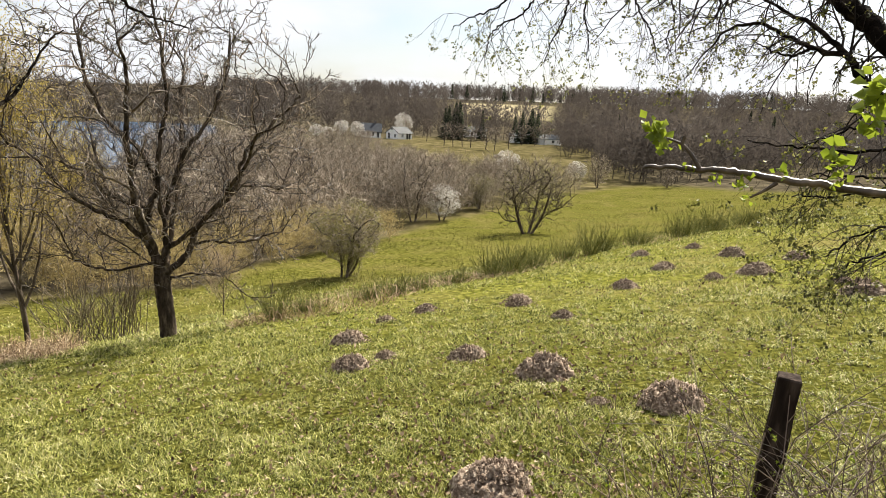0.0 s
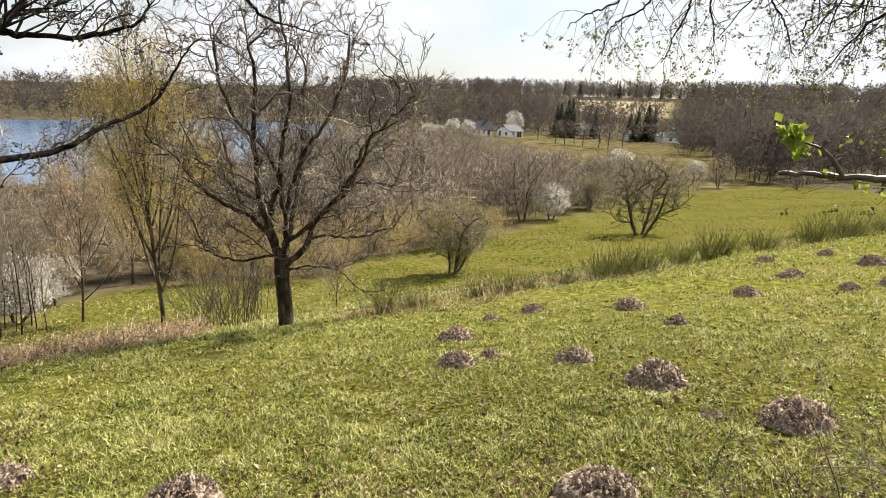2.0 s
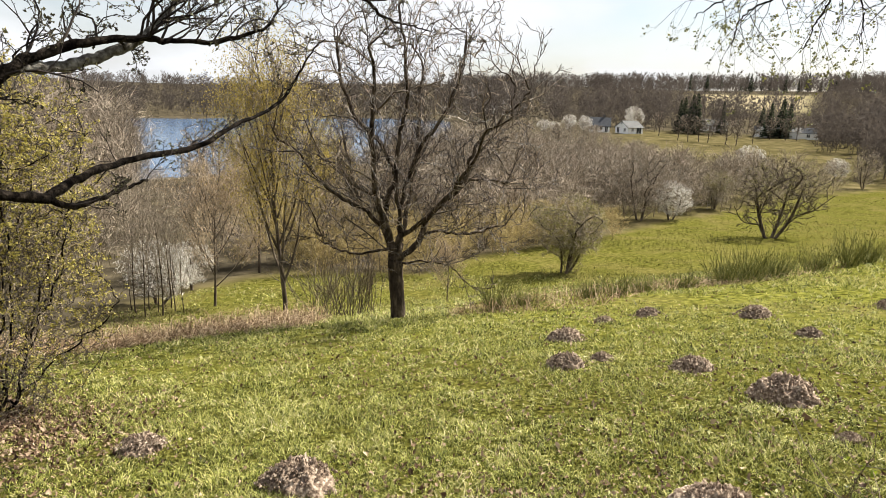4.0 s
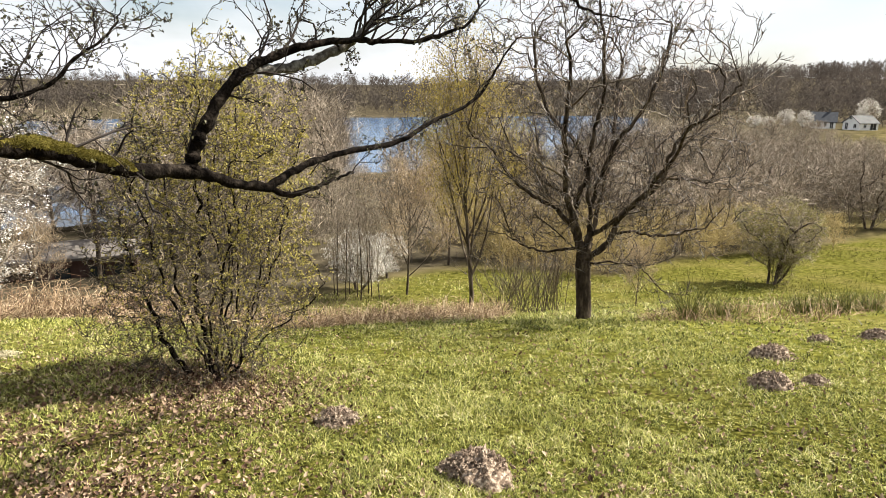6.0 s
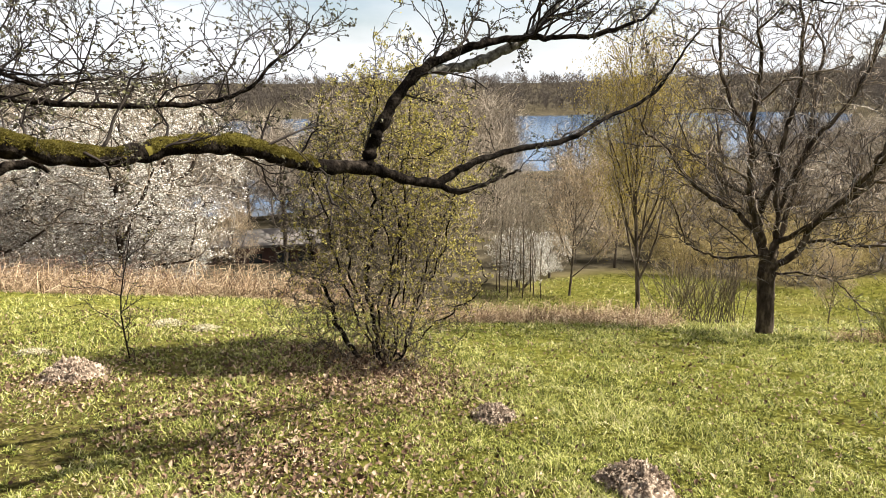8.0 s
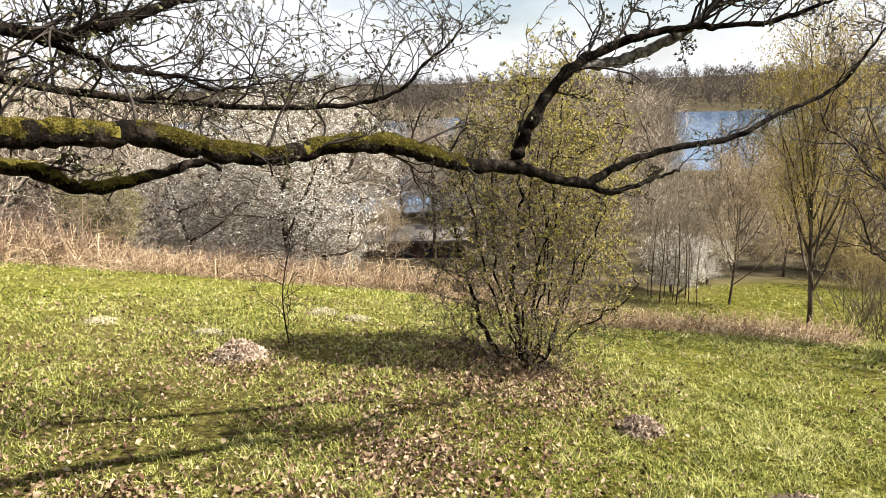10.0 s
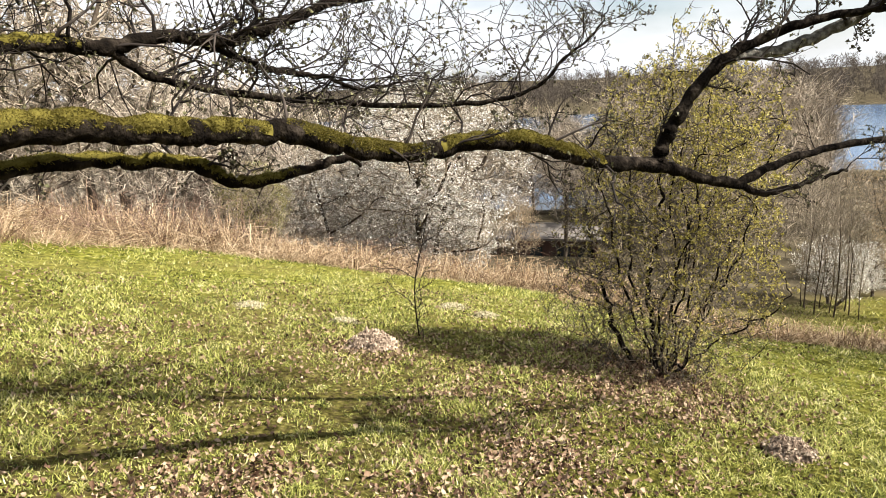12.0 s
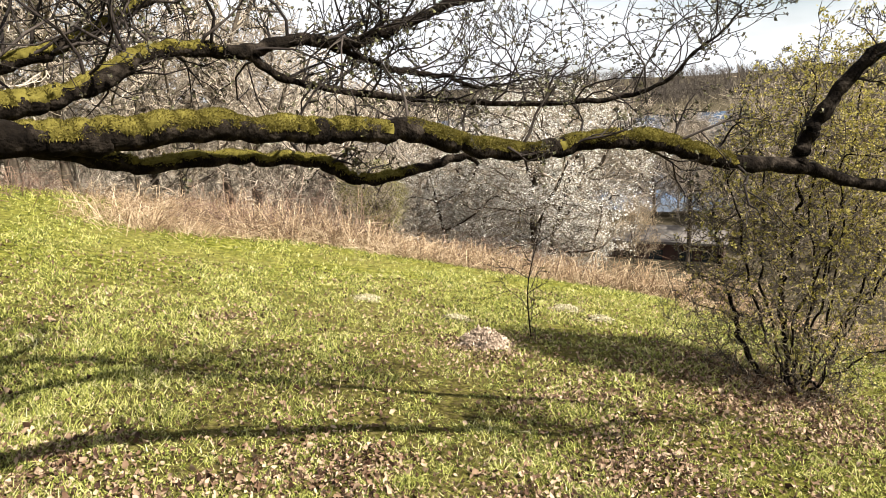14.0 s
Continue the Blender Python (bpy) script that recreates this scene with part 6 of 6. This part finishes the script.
def conifer_mesh(seed):
    rng = np.random.RandomState(seed)
    s = Soup()
    s.tube(np.array([[0, 0, -0.02], [0, 0, 0.5], [0, 0, 1.0]]), (0.014, 0.01, 0.002), 4)
    for k in range(70):
        u = 0.12 + 0.86 * k / 70
        a = k * 2.4 + rng.uniform(-0.3, 0.3)
        ln = 0.24 * (1.05 - u) * rng.uniform(0.7, 1.2)
        p = np.array([0, 0, u])
        tip = p + np.array([math.cos(a) * ln, math.sin(a) * ln, -0.25 * ln])
        side = np.array([-math.sin(a), math.cos(a), 0]) * ln * 0.32
        mid = (p * 0.4 + tip * 0.6)
        s.add([p, mid + side - (0, 0, 0.02), tip, mid - side - (0, 0, 0.02), mid + (0, 0, 0.03)], [[0, 1, 4], [1, 2, 4], [2, 3, 4], [3, 0, 4]])
    s.flush()
    return s


def forest(name, label, models, az, r, n, tall, mat, seed, thin=None, wide=(0.8, 1.25)):
    """Many trees as one growth."""
    rng = np.random.RandomState(seed)
    u = rng.uniform(size=n)
    rr = np.sqrt(r[0] ** 2 + u * (r[1] ** 2 - r[0] ** 2))
    a = np.radians(rng.uniform(az[0], az[1], n))
    x, y = -np.sin(a) * rr, np.cos(a) * rr
    ok = lake(x, y) < 0.02
    if thin is not None:
        ok &= ~thin(np.degrees(a), rr)
    x, y = x[ok], y[ok]
    z = height(x, y)
    s = Soup()
    pick = rng.randint(len(models), size=len(x))
    for k, (v, f) in enumerate(models):
        m = pick == k
        c = m.sum()
        if not c:
            continue
        t = rng.uniform(0, 6.283, c)
        h = rng.uniform(*tall, c)
        w = h * rng.uniform(*wide, c)
        vx = v[None, :, 0] * np.cos(t)[:, None] - v[None, :, 1] * np.sin(t)[:, None]
        vy = v[None, :, 0] * np.sin(t)[:, None] + v[None, :, 1] * np.cos(t)[:, None]
        vv = np.stack([vx * w[:, None] + x[m][:, None], vy * w[:, None] + y[m][:, None], v[None, :, 2] * h[:, None] + z[m][:, None]], -1)
        s.add(vv, (np.arange(c)[:, None, None] * len(v) + f[None]).reshape(-1, f.shape[1]))
    return whole(name, s, mat, label, "wood", "stuff")


FAR = [low_tree(300 + k, 12, 12, 0.008, 0.9, 0.05, 0.013, 0.13) for k in range(6)]
NEAR = [low_tree(320 + k, 30, 34, 0.009, 0.85, 0.10, 0.0028, 0.13) for k in range(6)]
SCRUB = [low_tree(340 + k, 20, 24, 0.009, 1.2, 0.02, 0.0045, 0.15) for k in range(6)]
CON = []
for k in range(3):
    cm = conifer_mesh(360 + k)
    v = np.concatenate(cm.v)
    tri = [q for q in cm.f if q.shape[1] == 3] + [np.concatenate([q[:, [0, 1, 2]], q[:, [0, 2, 3]]]) for q in cm.f if q.shape[1] == 4]
    CON.append((v, np.concatenate(tri)))


def pale_field(az, r):
    return (az > -13) & (az < -3) & (r > 415) & (r < 560)


forest("far_wood", "bare brown wood covering the far hillside", FAR, (-46, 16), (258, 760), 2400, (7, 17), FAR_WOOD, 401, pale_field)
forest("lakeside_wood", "bare grey trees along the far shore of the lake", FAR, (10, 125), (248, 640), 1600, (7, 13), FAR_WOOD, 402)
forest("shore_wood", "bare brown trees close to the far shore of the lake", FAR, (12, 100), (262, 330), 420, (5, 11), FAR_WOOD, 412)
forest("valley_wood", "bare brown wood in the valley beyond the pasture", FAR, (-46, -13), (118, 275), 1000, (5, 12), FAR_WOOD, 403, lambda az, r: ((az > -16) & (r < 190)) | (r < pasture_edge(az) * 1.04))
forest("valley_scrub", "grey leafless scrub in the valley bottom", SCRUB, (-18, 24), (40, 118), 860, (1.8, 5.6), FAR_TWIG, 404, lambda az, r: (r < pasture_edge(az) * 1.03) | ((r > 98) & (az < -1.5)) | ((az > -4.6) & (az < -2.2) & (r < 65)) | ((az > -1.6) & (az < 0.2) & (r < 60)), (0.9, 1.4))
forest("meadow_scrub", "grey bushes on the meadow before the farmstead", SCRUB, (-2.5, 20), (96, 205), 190, (2.2, 4.8), FAR_TWIG, 410, lambda az, r: (az < 2.5) & (r > 150), (0.9, 1.4))
forest("brow_scrub", "ochre willow scrub at the foot of the pasture", SCRUB, (-2, 34), (30, 50), 230, (1.3, 3.4), OCHRE_TWIG, 411, lambda az, r: (r < pasture_edge(az) * 0.985) | ((az < 10) & (r > pasture_edge(az) * 1.15)) | ((az > 29.5) & (r < 36)), (0.9, 1.4))
forest("slope_scrub", "grey-brown leafless trees between pasture and lake", NEAR, (8, 82), (31, 98), 270, (4.0, 8), FAR_TWIG, 405, lambda az, r: (r < pasture_edge(az) * 1.1) | ((az > 27.5) & (az < 41.5) & (r > 37)) | ((az > 21) & (az < 24.5) & (r > 44)) | ((az > 57) & (az < 70) & (r < 60)))
forest("lakeside_trees", "tall bare trees on the near shore of the lake", NEAR, (42, 88), (44, 88), 200, (7.5, 11), FAR_TWIG, 408, lambda az, r: (az > 57) & (az < 68) & (r < 55))
forest("shore_scrub", "low grey scrub sloping to the lake", SCRUB, (20, 43), (38, 96), 200, (1.2, 2.8), FAR_TWIG, 409, None, (1.0, 1.5))
forest("edge_wood", "tangle of bare trees behind the bracken", NEAR, (84, 126), (17, 60), 150, (3.5, 8.5), SUNLIT_TWIG, 406)
forest("far_conifers", "dark conifers on the skyline", CON, (-40, 6), (560, 780), 150, (7, 17), CONIFER, 407, lambda az, r: (az > -3) & (r < 700), (0.7, 1.0))


# ---- farmstead across the valley ----
def box(bm, size, at, rot=0.0):
    m = Matrix.Translation(at) @ Matrix.Rotation(rot, 4, "Z") @ Matrix.Diagonal((*size, 1))
    bmesh.ops.create_cube(bm, size=1, matrix=m)


def build_house(az, r, length, width, eaves, ridge, turn, roof_mat, label, windows, chimney=False):
    """A gabled house; turn is the way its ridge runs. windows: along, height, wide, tall, on the long front or the gable."""
    p = spot(az, r)
    t = thing("house", p, label, "house")
    t.rotation_euler = (0, 0, turn)
    l, w = length / 2, width / 2
    bm = bmesh.new()
    vs = [bm.verts.new(c) for c in [(-l, -w, -0.8), (l, -w, -0.8), (l, w, -0.8), (-l, w, -0.8), (-l, -w, eaves), (l, -w, eaves), (l, w, eaves), (-l, w, eaves), (-l, 0, ridge), (l, 0, ridge)]]
    for f in [(0, 1, 5, 4), (2, 3, 7, 6), (1, 2, 6, 9, 5), (3, 0, 4, 8, 7), (4, 5, 9, 8), (6, 7, 8, 9), (3, 2, 1, 0)]:
        bm.faces.new([vs[i] for i in f])
    solid("wall", bm, WHITE_WALL, t)
    for side in (-1, 1):
        bm = bmesh.new()
        o, th = 0.35, 0.18
        slope = (ridge - eaves) / w
        pts = [(-l - o, side * (w + o), eaves - slope * o), (l + o, side * (w + o), eaves - slope * o), (l + o, 0, ridge), (-l - o, 0, ridge)]
        lo = [bm.verts.new(Vector(c) + Vector((0, 0, 0.02))) for c in pts]
        hi = [bm.verts.new(Vector(c) + Vector((0, 0, 0.02 + th))) for c in pts]
        bm.faces.new(lo), bm.faces.new(hi)
        for i in range(4):
            bm.faces.new([lo[i], lo[(i + 1) % 4], hi[(i + 1) % 4], hi[i]])
        bmesh.ops.recalc_face_normals(bm, faces=bm.faces)
        solid("roof", bm, roof_mat, t)
    for face, along, z, ww, hh in windows:
        name = "door" if z < 1.15 and hh > 1.7 else "window"
        bm = bmesh.new()
        if face == "front":
            box(bm, (ww, 0.08, hh), (along, -w - 0.03, z))
        else:
            box(bm, (0.08, ww, hh), (-l - 0.03, along, z))
        wn = solid(name, bm, WINDOW, t)
        bm = bmesh.new()
        for dx, dz, sx, sz in ((0, hh / 2, ww + 0.2, 0.1), (0, -hh / 2, ww + 0.2, 0.1), (-ww / 2, 0, 0.1, hh), (ww / 2, 0, 0.1, hh), (0, 0, 0.06, hh)):
            if face == "front":
                box(bm, (sx, 0.05, sz), (along + dx, -w - 0.095, z + dz))
            else:
                box(bm, (0.05, sx, sz), (-l - 0.095, along + dx, z + dz))
        solid("frame", bm, WHITE_WALL, wn)
    if chimney:
        bm = bmesh.new()
        box(bm, (0.6, 0.6, 1.6), (l * 0.4, 0, ridge + 0.3))
        solid("chimney", bm, GREY_ROOF, t)
    return t


build_house(0.9, 240, 7.2, 6.0, 2.1, 4.1, radians(48), GREY_ROOF, "white gabled farmhouse with a grey roof at the wood's edge",
            [("gable", -1.5, 1.2, 1.0, 1.3), ("gable", 1.5, 1.1, 1.1, 2.0), ("gable", 0.2, 3.6, 0.9, 1.0), ("front", 1.6, 1.0, 2.4, 1.9), ("front", -1.5, 1.3, 1.0, 1.1)])
build_house(3.3, 244, 7.0, 6.4, 2.2, 4.9, radians(4), DARK_ROOF, "white house with dark slate roof and a row of windows",
            [("front", -3.0, 1.4, 0.9, 1.4), ("front", -1.2, 1.4, 0.9, 1.4), ("front", 0.6, 1.4, 0.9, 1.4), ("front", 2.4, 1.1, 1.0, 2.0)], True)
build_house(-10.2, 268, 15.0, 6.0, 2.2, 3.6, radians(-12), GREY_ROOF, "long low white outbuilding half hidden behind trees", [("front", -5, 1.2, 1.2, 1.2), ("front", -1, 1.2, 1.2, 1.2), ("front", 3, 1.1, 2.0, 2.0)])
build_house(-12.4, 272, 6.0, 5.0, 2.2, 3.8, radians(-20), DARK_ROOF, "small white outbuilding with dark roof behind bare trees", [("front", 0, 1.2, 1.2, 1.2)])
build_house(-5.6, 300, 9.0, 6.0, 2.4, 4.6, radians(10), GREY_ROOF, "pale house glimpsed between conifers", [("front", -2, 1.3, 1.0, 1.2), ("front", 2, 1.3, 1.0, 1.2)])


def build_shed():
    p = spot(62.7, 42) - Vector((0, 0, 0.55))
    t = thing("wooden_shed", p, "long dark red-brown wooden shed with a pale flat roof", "shed")
    t.rotation_euler = (0, 0, radians(62.5 - 6))
    bm = bmesh.new()
    box(bm, (5.0, 3.0, 2.6), (0.5, 0, 0.45))
    bmesh.ops.bevel(bm, geom=list(bm.edges), offset=0.03, segments=1, affect="EDGES")
    solid("wall", bm, SHED_WOOD, t)
    bm = bmesh.new()
    vs = [bm.verts.new(c) for c in [(-3.4, -1.9, 1.75), (3.2, -1.9, 1.75), (3.2, 1.9, 2.0), (-3.4, 1.9, 2.0)]]
    top = [bm.verts.new(v.co + Vector((0, 0, 0.14))) for v in vs]
    bm.faces.new(vs), bm.faces.new(top)
    for i in range(4):
        bm.faces.new([vs[i], vs[(i + 1) % 4], top[(i + 1) % 4], top[i]])
    bmesh.ops.recalc_face_normals(bm, faces=bm.faces)
    solid("roof", bm, SHED_ROOF, t)
    for x in (-3.2, -2.8, -2.3):
        bm = bmesh.new()
        box(bm, (0.12, 0.12, 2.5), (x, -1.7, 0.5))
        solid("support_post", bm, SHED_WOOD, t)
    for x in (-0.8, 0.9, 2.2):
        bm = bmesh.new()
        box(bm, (0.8, 0.06, 0.6), (x, -1.53, 1.0))
        solid("window", bm, WINDOW, t)


build_shed()


def build_conifer_model():
    t = thing("conifer_tree", (0, 0, 0), "dark green conifer beside the farmstead", "tree")
    s = conifer_mesh(370)
    me = s.mesh("crown")
    me.materials.append(CONIFER)
    c = new("crown", me)
    c.parent = t
    s = Soup()
    s.tube(np.array([[0, 0, -0.03], [0, 0, 0.12], [0, 0, 0.3]]), (0.022, 0.018, 0.015), 6)
    part("trunk", s, BARK, t)
    return t


MODELS["conifer"] = (build_conifer_model(), 1.0)
for az, r, tall, wide in ((-3.3, 262, 14, 1.4), (-4.2, 264, 16, 1.5), (-6.2, 270, 13, 1.0), (-9.6, 262, 13, 1.3), (-10.4, 264, 15, 1.3), (-3.9, 268, 15.5, 1.4), (-9.0, 270, 12, 1.2), (-3.0, 270, 13, 1.3), (-10.9, 268, 13, 1.3), (-17.6, 225, 14, 0.8), (-21.5, 230, 12, 0.9), (-27.5, 330, 19, 1.0), (-29.2, 330, 17, 1.0), (-16.2, 300, 15, 0.9)):
    stand("conifer", az, r, tall, az, wide=wide)
for az, r, tall, wide in ((7.9, 222, 4.2, 1.4), (7.0, 224, 3.8, 1.3), (5.8, 230, 6.0, 1.1), (4.5, 230, 5.8, 1.1), (0.6, 246, 9.5, 0.9), (-14.6, 120, 3.4, 1.3)):
    stand("white", az, r, tall, az * 3, "white-flowering fruit tree near the farmstead", wide)
for k, (az, r, tall) in enumerate(((-3.0, 215, 8.0), (-3.8, 212, 8.6), (-4.6, 216, 8.2), (-5.3, 213, 7.6), (-6.6, 205, 7.4), (-7.4, 204, 8.0), (-8.6, 215, 7.0), (-11.6, 255, 9.0), (-9.7, 250, 8.5), (-10.8, 252, 8.5), (-1.5, 232, 8.5), (6.6, 150, 5.5))):
    stand("far_tree", az, r, tall, k * 1.3, "bare roadside tree on the meadow before the farmstead")


def build_mast():
    p = spot(-18.8, 800)
    s = Soup()
    s.tube(np.array([p + Vector((0, 0, -1)), p + Vector((0, 0, 18)), p + Vector((0, 0, 38))]), (0.7, 0.5, 0.15), 6)
    whole("radio_mast", s, GREY_ROOF, "slender grey mast on the wooded skyline", "mast", place=p)


build_mast()
